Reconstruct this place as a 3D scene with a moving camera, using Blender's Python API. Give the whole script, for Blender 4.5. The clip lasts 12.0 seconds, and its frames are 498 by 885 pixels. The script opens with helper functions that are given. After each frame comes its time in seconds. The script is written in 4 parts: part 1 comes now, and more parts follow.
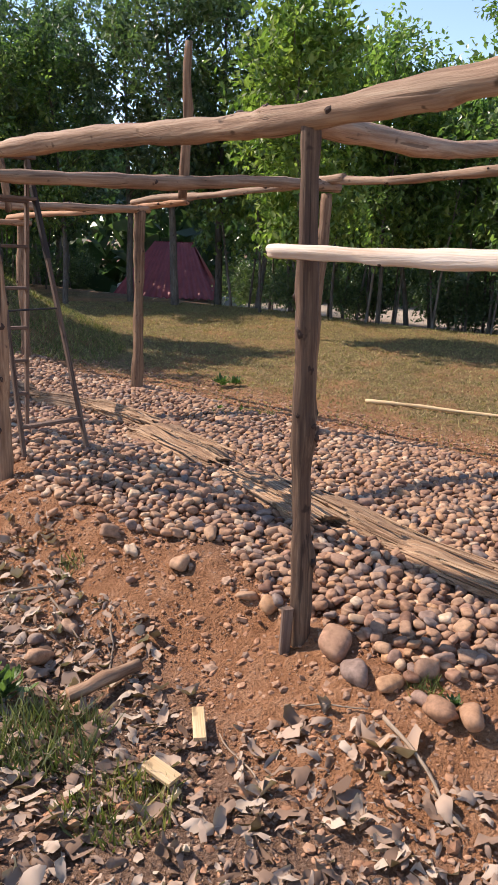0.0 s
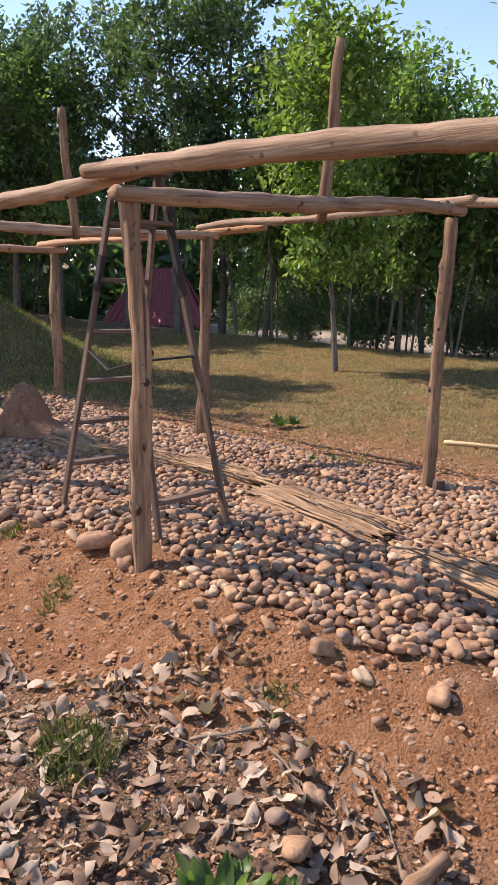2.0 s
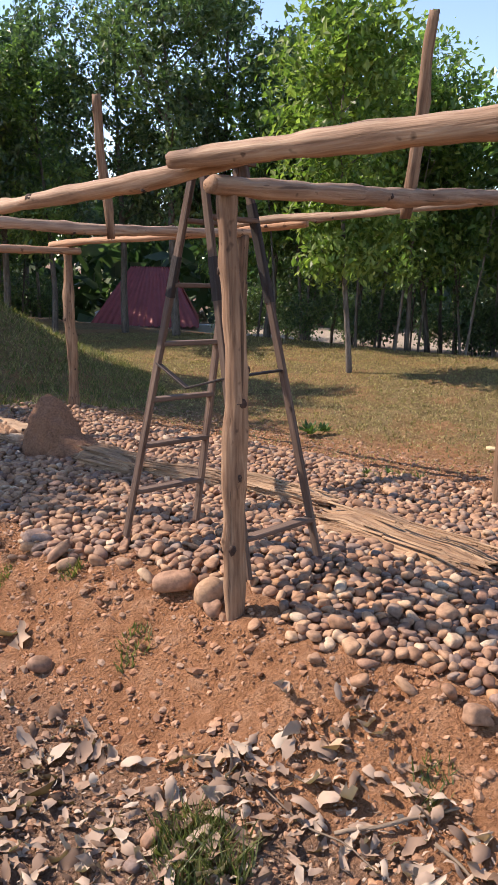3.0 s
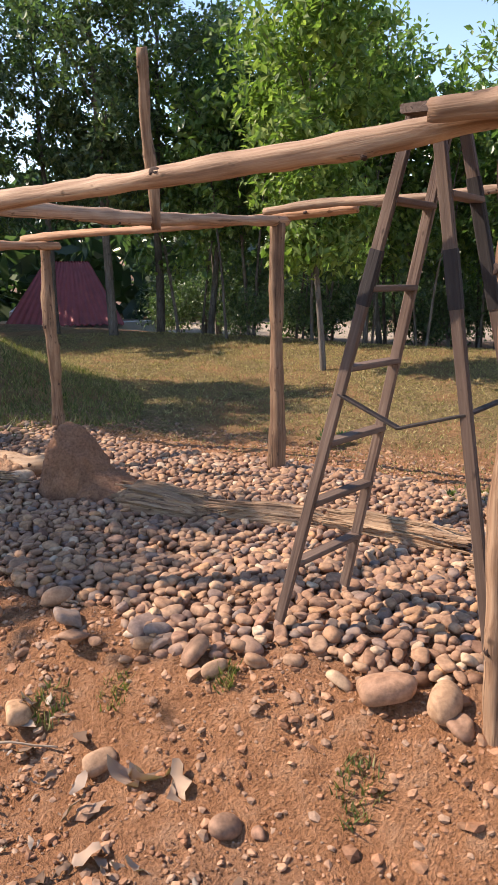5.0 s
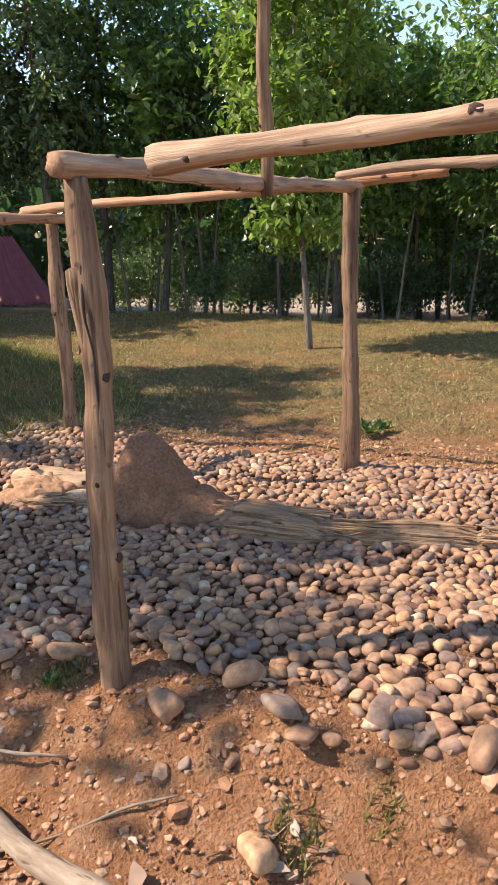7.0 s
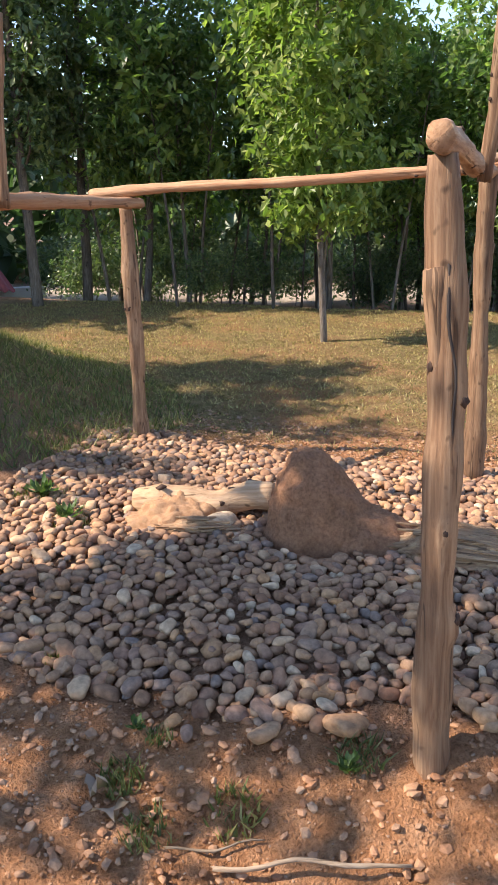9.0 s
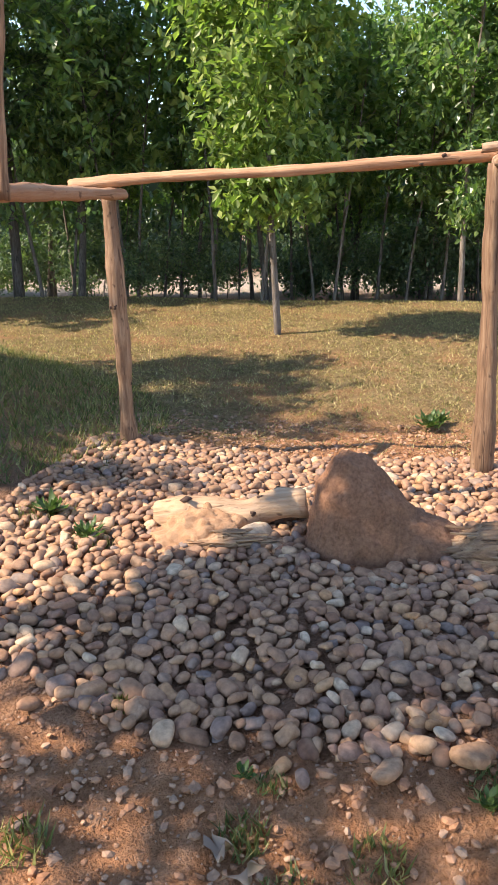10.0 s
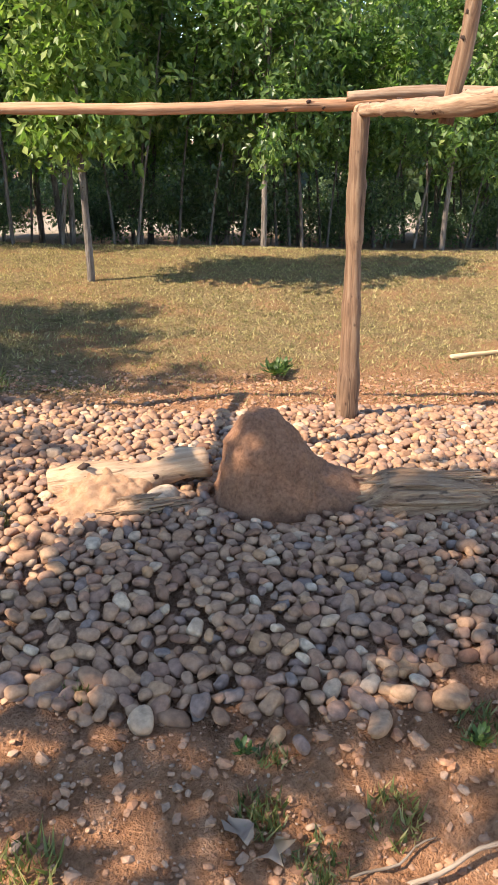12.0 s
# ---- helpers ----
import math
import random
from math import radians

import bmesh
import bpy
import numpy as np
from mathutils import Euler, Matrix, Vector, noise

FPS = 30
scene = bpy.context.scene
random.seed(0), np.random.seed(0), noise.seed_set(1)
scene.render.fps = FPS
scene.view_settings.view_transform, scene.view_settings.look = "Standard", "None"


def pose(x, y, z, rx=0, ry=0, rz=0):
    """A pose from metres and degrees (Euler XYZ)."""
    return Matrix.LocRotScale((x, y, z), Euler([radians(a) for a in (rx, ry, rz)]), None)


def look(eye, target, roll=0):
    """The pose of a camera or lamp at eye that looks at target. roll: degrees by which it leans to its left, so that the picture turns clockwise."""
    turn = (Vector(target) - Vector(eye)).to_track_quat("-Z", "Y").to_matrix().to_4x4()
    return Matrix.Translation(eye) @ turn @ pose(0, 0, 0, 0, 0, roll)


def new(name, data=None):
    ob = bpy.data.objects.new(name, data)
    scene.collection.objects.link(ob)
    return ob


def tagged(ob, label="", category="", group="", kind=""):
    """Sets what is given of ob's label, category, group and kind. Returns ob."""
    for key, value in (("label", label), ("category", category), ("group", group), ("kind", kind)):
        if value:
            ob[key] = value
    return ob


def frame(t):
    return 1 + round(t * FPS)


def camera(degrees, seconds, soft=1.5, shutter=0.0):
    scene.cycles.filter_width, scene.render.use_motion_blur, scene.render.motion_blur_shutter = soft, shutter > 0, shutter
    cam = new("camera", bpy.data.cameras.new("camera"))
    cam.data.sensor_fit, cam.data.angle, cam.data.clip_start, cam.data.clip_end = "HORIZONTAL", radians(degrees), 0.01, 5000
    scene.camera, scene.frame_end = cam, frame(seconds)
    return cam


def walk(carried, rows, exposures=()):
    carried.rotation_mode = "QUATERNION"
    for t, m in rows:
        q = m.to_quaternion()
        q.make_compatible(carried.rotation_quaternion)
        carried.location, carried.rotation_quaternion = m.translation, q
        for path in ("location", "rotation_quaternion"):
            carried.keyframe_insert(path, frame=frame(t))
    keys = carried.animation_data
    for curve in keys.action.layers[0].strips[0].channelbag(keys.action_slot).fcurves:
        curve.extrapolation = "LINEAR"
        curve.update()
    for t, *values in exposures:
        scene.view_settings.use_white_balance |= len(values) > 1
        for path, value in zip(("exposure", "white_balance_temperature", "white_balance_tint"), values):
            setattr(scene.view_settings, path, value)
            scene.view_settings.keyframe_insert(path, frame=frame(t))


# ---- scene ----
cam = camera(34.7, 12.0, 0.7)
METRES, EYE, TILT, LEAN, TURN = 8.0, 1.5, 0.0, 0.0, 0.0
PATH = [
    (0, (0.073, -0.078, 1.529), (0.038, 1.86, 1.035), 2.0),
    (0.5, (-0.238, 0.172, 1.526), (-0.26, 2.116, 1.059), 1.7),
    (1, (-0.518, 0.398, 1.521), (-0.506, 2.347, 1.071), 1.6),
    (1.5, (-0.815, 0.647, 1.546), (-0.776, 2.597, 1.102), 1.7),
    (2, (-1.154, 0.87, 1.537), (-1.084, 2.821, 1.102), 1.7),
    (2.5, (-1.427, 1.135, 1.521), (-1.332, 3.084, 1.087), 1.3),
    (3, (-1.704, 1.415, 1.544), (-1.577, 3.362, 1.104), 1.1),
    (3.2, (-1.821, 1.499, 1.542), (-1.675, 3.445, 1.105), 0.8),
    (4.8, (-2.687, 2.473, 1.559), (-2.331, 4.389, 1.107), -0.2),
    (5, (-2.791, 2.586, 1.553), (-2.403, 4.494, 1.093), -0.2),
    (5.5, (-3.053, 2.901, 1.565), (-2.599, 4.792, 1.098), -0.5),
    (6, (-3.307, 3.121, 1.553), (-2.785, 4.991, 1.071), -0.6),
    (6.5, (-3.498, 3.383, 1.538), (-2.906, 5.223, 1.024), -0.9),
    (7, (-3.74, 3.685, 1.569), (-3.128, 5.514, 1.041), -0.9),
    (7.5, (-3.993, 3.912, 1.592), (-3.364, 5.736, 1.064), -1.1),
    (9.3, (-4.865, 4.826, 1.586), (-4.024, 6.548, 1.013), -0.2),
    (9.5, (-4.935, 4.945, 1.589), (-4.058, 6.646, 1.01), -0.3),
    (10, (-5.16, 5.157, 1.592), (-4.181, 6.8, 1.008), -0.6),
    (10.5, (-5.307, 5.292, 1.599), (-4.17, 6.82, 0.989), -1.0),
    (11, (-5.349, 5.469, 1.574), (-4.083, 6.865, 0.905), 0.1),
    (11.5, (-5.445, 5.602, 1.591), (-4.124, 6.923, 0.877), 2.1),
    (12, (-5.544, 5.645, 1.61), (-4.164, 6.906, 0.9), 1.9),
]
walk(cam, [(t, look(eye, target, roll)) for t, eye, target, roll in PATH],
     exposures=[(0.0, 0.74, 6850, 20), (3.0, 0.84, 6900, 20), (6.0, 0.98, 7100, 18), (8.5, 1.20, 7150, 16), (10.5, 1.42, 7150, 16), (12.0, 1.44, 7150, 15)])

# ---- world and sun: mid-morning sun from the west side, clear sky ----
SUN_FROM = Vector((-0.945, 0.327, 0.96)).normalized()
world = bpy.data.worlds.new("sky")
scene.world = world
world.use_nodes = True
wn = world.node_tree
sky = wn.nodes.new("ShaderNodeTexSky")
sky.sky_type = "NISHITA"
sky.sun_disc = False
sky.sun_elevation = math.asin(SUN_FROM.z)
sky.sun_rotation = math.atan2(SUN_FROM.x, SUN_FROM.y)
sky.altitude, sky.dust_density, sky.ozone_density = 900, 0.03, 2.2
wn.links.new(sky.outputs[0], wn.nodes["Background"].inputs[0])
wn.nodes["Background"].inputs[1].default_value = 0.16
sun_data = bpy.data.lights.new("sun", "SUN")
sun_data.energy, sun_data.angle, sun_data.color = 4.4, radians(0.53), (1.0, 0.92, 0.80)
sun = new("sun", sun_data)
sun.matrix_world = look(SUN_FROM * 60, (0, 0, 0))

rng = np.random.default_rng(7)
U = Vector((-0.755, 0.655, 0))   # along the rows of posts
N = Vector((0.655, 0.755, 0))    # across them, away from the path


# ---- materials ----
def nodes_of(name):
    m = bpy.data.materials.new(name)
    m.use_nodes = True
    t = m.node_tree
    return m, t, t.nodes["Principled BSDF"]


def ramp(t, fac, stops):
    r = t.nodes.new("ShaderNodeValToRGB")
    els = r.color_ramp.elements
    while len(els) < len(stops):
        els.new(0.5)
    for e, (p, c) in zip(els, stops):
        e.position, e.color = p, (*c, 1)
    t.links.new(fac, r.inputs[0])
    return r.outputs[0]


def tex_noise(t, vec, scale, detail=4, rough=0.55, dist=0.0):
    n = t.nodes.new("ShaderNodeTexNoise")
    n.inputs["Scale"].default_value, n.inputs["Detail"].default_value = scale, detail
    n.inputs["Roughness"].default_value, n.inputs["Distortion"].default_value = rough, dist
    t.links.new(vec, n.inputs["Vector"])
    return n.outputs[0]


def mixed(t, fac, a, b, blend="MIX"):
    n = t.nodes.new("ShaderNodeMix")
    n.data_type, n.blend_type = "RGBA", blend
    for sock, v in ((n.inputs[0], fac), (n.inputs[6], a), (n.inputs[7], b)):
        if isinstance(v, (int, float)):
            sock.default_value = v
        elif isinstance(v, tuple):
            sock.default_value = (*v, 1)
        else:
            t.links.new(v, sock)
    return n.outputs[2]


def maths(t, op, a, b=0.0):
    n = t.nodes.new("ShaderNodeMath")
    n.operation = op
    for sock, v in ((n.inputs[0], a), (n.inputs[1], b)):
        if isinstance(v, (int, float)):
            sock.default_value = v
        else:
            t.links.new(v, sock)
    return n.outputs[0]


def coords(t, stretch=(1, 1, 1), kind="Object"):
    c = t.nodes.new("ShaderNodeTexCoord")
    m = t.nodes.new("ShaderNodeMapping")
    m.inputs["Scale"].default_value = stretch
    t.links.new(c.outputs[kind], m.inputs[0])
    return m.outputs[0]


def world_coords(t):
    return t.nodes.new("ShaderNodeNewGeometry").outputs["Position"]


def bumped(t, b, height, strength, dist):
    n = t.nodes.new("ShaderNodeBump")
    n.inputs["Strength"].default_value, n.inputs["Distance"].default_value = strength, dist
    t.links.new(height, n.inputs["Height"])
    t.links.new(n.outputs[0], b.inputs["Normal"])


def finish(t, b, color, rough, spec=0.3):
    if isinstance(color, tuple):
        b.inputs["Base Color"].default_value = (*color, 1)
    else:
        t.links.new(color, b.inputs["Base Color"])
    b.inputs["Roughness"].default_value = rough
    b.inputs["Specular IOR Level"].default_value = spec


def wood_material(name, dark, mid, pale, along=1.3, rough=0.75, bump=0.32, vary=0.25):
    """Peeled or weathered wood whose grain runs along the local z axis."""
    m, t, b = nodes_of(name)
    grain = tex_noise(t, coords(t, (30, 30, along)), 1.6, 6, 0.65, 0.4)
    broad = tex_noise(t, coords(t, (5, 5, 1.6)), 1.2, 3)
    fine = tex_noise(t, coords(t, (110, 110, 5)), 1.2, 3)
    c = ramp(t, grain, [(0.22, dark), (0.46, mid), (0.76, pale)])
    c = mixed(t, maths(t, "MULTIPLY", ramp(t, broad, [(0.4, (0, 0, 0)), (0.68, (1, 1, 1))]), 0.55), c, dark)
    crack = tex_noise(t, coords(t, (55, 55, 1.1)), 1.0, 2, 0.5, 0.6)
    c = mixed(t, ramp(t, crack, [(0.66, (0, 0, 0)), (0.69, (0.6, 0.6, 0.6))]), c, tuple(0.4 * k for k in dark))
    spots = tex_noise(t, coords(t, (14, 14, 9)), 1.3, 2)
    c = mixed(t, ramp(t, spots, [(0.66, (0, 0, 0)), (0.74, (0.75, 0.75, 0.75))]), c, tuple(0.45 * k for k in dark))
    info = t.nodes.new("ShaderNodeObjectInfo")
    tone = ramp(t, info.outputs["Random"], [(0.0, (1 - vary,) * 3), (1.0, (1 + vary * 0.3,) * 3)])
    c = mixed(t, 1.0, c, tone, "MULTIPLY")
    finish(t, b, c, rough, 0.25)
    h = maths(t, "ADD", maths(t, "MULTIPLY", grain, 1.0), maths(t, "MULTIPLY", fine, 0.5))
    h = maths(t, "SUBTRACT", h, maths(t, "MULTIPLY", ramp(t, crack, [(0.64, (0, 0, 0)), (0.69, (1, 1, 1))]), 0.5))
    bumped(t, b, h, bump, 0.016)
    return m


POST = wood_material("peeled_post_wood", (0.060, 0.031, 0.019), (0.25, 0.143, 0.082), (0.47, 0.31, 0.19))
DARKPOST = wood_material("bark_patched_wood", (0.040, 0.023, 0.016), (0.145, 0.085, 0.055), (0.36, 0.235, 0.145))
BEAM = wood_material("peeled_beam_wood", (0.115, 0.062, 0.036), (0.36, 0.222, 0.138), (0.60, 0.44, 0.29))
POLE = wood_material("orange_pole_wood", (0.22, 0.10, 0.05), (0.45, 0.24, 0.13), (0.56, 0.36, 0.22))
WHITEWOOD = wood_material("fresh_rail_wood", (0.42, 0.26, 0.16), (0.62, 0.49, 0.37), (0.80, 0.73, 0.64), vary=0.05)
ENDGRAIN = wood_material("end_grain", (0.14, 0.07, 0.04), (0.32, 0.18, 0.10), (0.44, 0.28, 0.17), 30)
LADDER = wood_material("ladder_wood", (0.065, 0.04, 0.03), (0.145, 0.095, 0.07), (0.24, 0.17, 0.125))
DARKBOARD = wood_material("dark_tape", (0.020, 0.016, 0.015), (0.035, 0.028, 0.026), (0.06, 0.05, 0.045))
KNOT = wood_material("dark_knot", (0.02, 0.012, 0.01), (0.06, 0.035, 0.025), (0.13, 0.075, 0.05), 20)
ROTTEN = wood_material("rotten_log_wood", (0.085, 0.045, 0.026), (0.37, 0.222, 0.127), (0.66, 0.465, 0.28), 0.8, 0.85, 1.0, 0.25)
STUMP = wood_material("stump_wood", (0.20, 0.115, 0.065), (0.45, 0.29, 0.17), (0.60, 0.43, 0.28), 1.0, 0.8, 0.5, 0.05)
SPLIT = wood_material("split_wood", (0.45, 0.27, 0.12), (0.66, 0.46, 0.24), (0.78, 0.60, 0.36), vary=0.1)
BARK = wood_material("tree_bark", (0.07, 0.055, 0.045), (0.17, 0.14, 0.115), (0.33, 0.29, 0.25), 4, 0.85, 0.7, 0.4)
TWIG = wood_material("dry_twig", (0.12, 0.08, 0.05), (0.30, 0.22, 0.15), (0.48, 0.38, 0.28), 5, 0.8, 0.3, 0.4)


STONES = [(0.0, (0.16, 0.080, 0.050)), (0.14, (0.36, 0.205, 0.118)), (0.3, (0.26, 0.152, 0.098)), (0.46, (0.43, 0.265, 0.155)), (0.6, (0.31, 0.170, 0.108)),
          (0.74, (0.21, 0.165, 0.140)), (0.88, (0.45, 0.245, 0.118)), (0.985, (0.53, 0.41, 0.285))]
CLODS = [(0.0, (0.22, 0.11, 0.06)), (0.35, (0.38, 0.19, 0.10)), (0.6, (0.46, 0.27, 0.16)), (0.8, (0.28, 0.17, 0.11)), (0.97, (0.38, 0.25, 0.165))]


def stone_material(name, island, stops):
    m, t, b = nodes_of(name)
    pos = world_coords(t)
    rnd = (t.nodes.new("ShaderNodeNewGeometry").outputs["Random Per Island"] if island
           else t.nodes.new("ShaderNodeObjectInfo").outputs["Random"])
    c = ramp(t, rnd, stops)
    mottle = tex_noise(t, pos, 38, 4, 0.6)
    c = mixed(t, 1.0, c, ramp(t, mottle, [(0.3, (0.60, 0.57, 0.55)), (0.7, (1.2, 1.18, 1.15))]), "MULTIPLY")
    dust = ramp(t, tex_noise(t, pos, 7, 3), [(0.5, (0, 0, 0)), (0.72, (0.45, 0.45, 0.45))])
    c = mixed(t, dust, c, (0.42, 0.25, 0.14))
    finish(t, b, c, 0.72, 0.3)
    bumped(t, b, tex_noise(t, pos, 130, 4), 0.25, 0.006)
    return m


COBBLE = stone_material("cobble_piece", False, STONES)
COBBLES = stone_material("cobble_rest", True, STONES)


def ground_material():
    m, t, b = nodes_of("ground")
    pos = world_coords(t)
    at = t.nodes.new("ShaderNodeAttribute")
    at.attribute_name = "cover"
    sep = t.nodes.new("ShaderNodeSeparateColor")
    t.links.new(at.outputs["Color"], sep.inputs[0])
    big, mid, fine = tex_noise(t, pos, 1.1, 4), tex_noise(t, pos, 9, 5, 0.65), tex_noise(t, pos, 70, 4, 0.7)
    soil = ramp(t, mid, [(0.25, (0.25, 0.115, 0.056)), (0.5, (0.40, 0.195, 0.098)), (0.75, (0.49, 0.28, 0.165))])
    soil = mixed(t, 1.0, soil, ramp(t, fine, [(0.32, (0.62, 0.58, 0.56)), (0.46, (1.0, 0.98, 0.95)), (0.66, (1.25, 1.25, 1.25))]), "MULTIPLY")
    # trench humus; the same dark brown also darkens the wood floor and bed
    humus_and_dark = ramp(t, fine, [(0.3, (0.09, 0.055, 0.038)), (0.5, (0.24, 0.15, 0.10)), (0.72, (0.40, 0.28, 0.20))])
    grass = ramp(t, fine, [(0.25, (0.11, 0.08, 0.042)), (0.5, (0.30, 0.218, 0.112)), (0.75, (0.47, 0.36, 0.20))])
    green = ramp(t, mid, [(0.48, (0, 0, 0)), (0.70, (0.7, 0.7, 0.7))])
    grass = mixed(t, green, grass, (0.17, 0.17, 0.06))
    patchy = tex_noise(t, pos, 3.2, 5, 0.7)
    grass = mixed(t, 1.0, grass, ramp(t, patchy, [(0.3, (0.62, 0.58, 0.55)), (0.55, (1.02, 1.0, 0.98)), (0.75, (1.25, 1.2, 1.1))]), "MULTIPLY")
    grass = mixed(t, 1.0, grass, ramp(t, tex_noise(t, pos, 24, 4, 0.7), [(0.34, (0.45, 0.42, 0.40)), (0.5, (1.0, 0.99, 0.97)), (0.7, (1.3, 1.27, 1.2))]), "MULTIPLY")
    bare = ramp(t, big, [(0.46, (0, 0, 0)), (0.66, (0.6, 0.6, 0.6))])
    grass = mixed(t, bare, grass, soil)
    c = mixed(t, sep.outputs[0], soil, grass)
    c = mixed(t, sep.outputs[1], c, humus_and_dark)
    c = mixed(t, sep.outputs[2], c, ramp(t, mid, [(0.3, (0.42, 0.34, 0.25)), (0.7, (0.56, 0.47, 0.37))]))
    finish(t, b, c, 0.95, 0.1)
    bumped(t, b, maths(t, "ADD", maths(t, "MULTIPLY", fine, 1.4), mid), 1.0, 0.035)
    return m


GROUND = ground_material()


def leaf_material(name, stops, trans=0.5, rough=0.45, spec=0.4):
    m, t, b = nodes_of(name)
    g = t.nodes.new("ShaderNodeNewGeometry")
    c = ramp(t, g.outputs["Random Per Island"], stops)
    info = t.nodes.new("ShaderNodeObjectInfo")
    c = mixed(t, 1.0, c, ramp(t, info.outputs["Random"], [(0, (0.75, 0.8, 0.8)), (1, (1.15, 1.1, 0.9))]), "MULTIPLY")
    finish(t, b, c, rough, spec)
    tr = t.nodes.new("ShaderNodeBsdfTranslucent")
    t.links.new(mixed(t, 1.0, c, (1.15, 1.5, 0.75), "MULTIPLY"), tr.inputs[0])
    mx = t.nodes.new("ShaderNodeMixShader")
    mx.inputs[0].default_value = trans
    t.links.new(b.outputs[0], mx.inputs[1])
    t.links.new(tr.outputs[0], mx.inputs[2])
    t.links.new(mx.outputs[0], t.nodes["Material Output"].inputs[0])
    return m


LEAF = leaf_material("tree_leaves", [(0, (0.075, 0.13, 0.052)), (0.5, (0.14, 0.215, 0.08)), (0.85, (0.21, 0.29, 0.10)), (1, (0.32, 0.37, 0.15))], 0.5, 0.36, 0.6)
BRIGHTLEAF = leaf_material("young_leaves", [(0, (0.085, 0.14, 0.042)), (0.5, (0.16, 0.23, 0.066)), (1, (0.30, 0.35, 0.12))], 0.45)
DARKLEAF = leaf_material("shade_leaves", [(0, (0.05, 0.09, 0.05)), (0.6, (0.10, 0.15, 0.078)), (1, (0.18, 0.23, 0.115))], 0.4, 0.36, 0.6)
DRYLEAF = leaf_material("dry_leaves", [(0, (0.15, 0.09, 0.063)), (0.35, (0.32, 0.21, 0.158)), (0.78, (0.47, 0.34, 0.27)), (1, (0.54, 0.43, 0.355))], 0.1, 0.7, 0.2)
BLADE = leaf_material("grass_blades", [(0, (0.075, 0.085, 0.03)), (0.3, (0.21, 0.165, 0.07)), (0.8, (0.43, 0.335, 0.16)), (1, (0.57, 0.48, 0.28))], 0.25, 0.6)
GREENBLADE = leaf_material("green_blades", [(0, (0.07, 0.09, 0.025)), (0.55, (0.15, 0.16, 0.05)), (1, (0.40, 0.33, 0.16))], 0.3, 0.5)
WEED = leaf_material("weed_leaves", [(0, (0.05, 0.095, 0.03)), (1, (0.15, 0.21, 0.075))], 0.35)


def plain_material(name, a, bcol, scale, rough, bump=0.2, metal=0.0):
    m, t, b = nodes_of(name)
    pos = world_coords(t)
    n = tex_noise(t, pos, scale, 5, 0.6)
    finish(t, b, ramp(t, n, [(0.3, a), (0.7, bcol)]), rough, 0.4)
    b.inputs["Metallic"].default_value = metal
    bumped(t, b, tex_noise(t, pos, scale * 6, 4), bump, 0.01)
    return m


PALEEARTH = plain_material("pale_earth", (0.31, 0.16, 0.082), (0.50, 0.30, 0.17), 30, 0.95, 1.0)
CLAY = plain_material("termite_clay", (0.19, 0.088, 0.047), (0.41, 0.208, 0.115), 60, 0.95, 1.0)
REDROOF = plain_material("red_roof_sheet", (0.24, 0.037, 0.034), (0.36, 0.064, 0.056), 3, 0.5)
WHITEWALL = plain_material("whitewashed_wall", (0.66, 0.64, 0.60), (0.80, 0.79, 0.76), 2, 0.9)
IRON = plain_material("dark_iron", (0.02, 0.018, 0.017), (0.06, 0.045, 0.04), 30, 0.6, 0.2, 0.6)
GRIT = stone_material("grit", True, CLODS)


# ---- mesh helpers ----
def link_mesh(name, verts, faces, mats, smooth=True, parent=None, label="", slots=None):
    me = bpy.data.meshes.new(name)
    me.from_pydata([tuple(v) for v in verts], [], faces)
    for mt in (mats if isinstance(mats, (list, tuple)) else [mats]):
        me.materials.append(mt)
    if smooth:
        me.polygons.foreach_set("use_smooth", [True] * len(me.polygons))
    if slots is not None:
        me.polygons.foreach_set("material_index", slots)
    me.update()
    ob = new(name, me)
    ob.parent = parent
    if label:
        tagged(ob, label)
    return ob


def part(name, bm, material, parent, label=""):
    me = bpy.data.meshes.new(name)
    bm.to_mesh(me)
    bm.free()
    me.materials.append(material)
    ob = new(name, me)
    ob.parent = parent
    return tagged(ob, label)


def bulk_mesh(name, verts, tris, mat, smooth=True):
    """A large triangle mesh from arrays."""
    me = bpy.data.meshes.new(name)
    verts, tris = np.asarray(verts, np.float32), np.asarray(tris, np.int32)
    me.vertices.add(len(verts))
    me.vertices.foreach_set("co", verts.ravel())
    me.loops.add(tris.size)
    me.loops.foreach_set("vertex_index", tris.ravel())
    me.polygons.add(len(tris))
    me.polygons.foreach_set("loop_start", np.arange(0, tris.size, 3, dtype=np.int32))
    me.polygons.foreach_set("use_smooth", np.full(len(tris), smooth))
    me.materials.append(mat)
    me.update(calc_edges=True)
    me.validate()
    return me


def smoothstep(a, b, x):
    s = np.clip((x - a) / (b - a), 0, 1)
    return s * s * (3 - 2 * s)


# ---- the lie of the land ----
PROFILE_V = (-60, -2, 0.2, 1.0, 1.7, 2.1, 2.35, 2.6, 3.2, 4.0, 5.0, 5.6, 6.2, 7.2, 9.0, 11.7, 14.0, 16.0, 18.5, 26.0, 60.0)
PROFILE_Z = (-0.1, -0.12, -0.16, -0.34, -0.36, -0.27, -0.15, -0.09, -0.05, -0.02, -0.08, -0.13, -0.22, -0.34, -0.29, -0.15, -0.06, -0.25, -0.75, -0.9, -1.0)


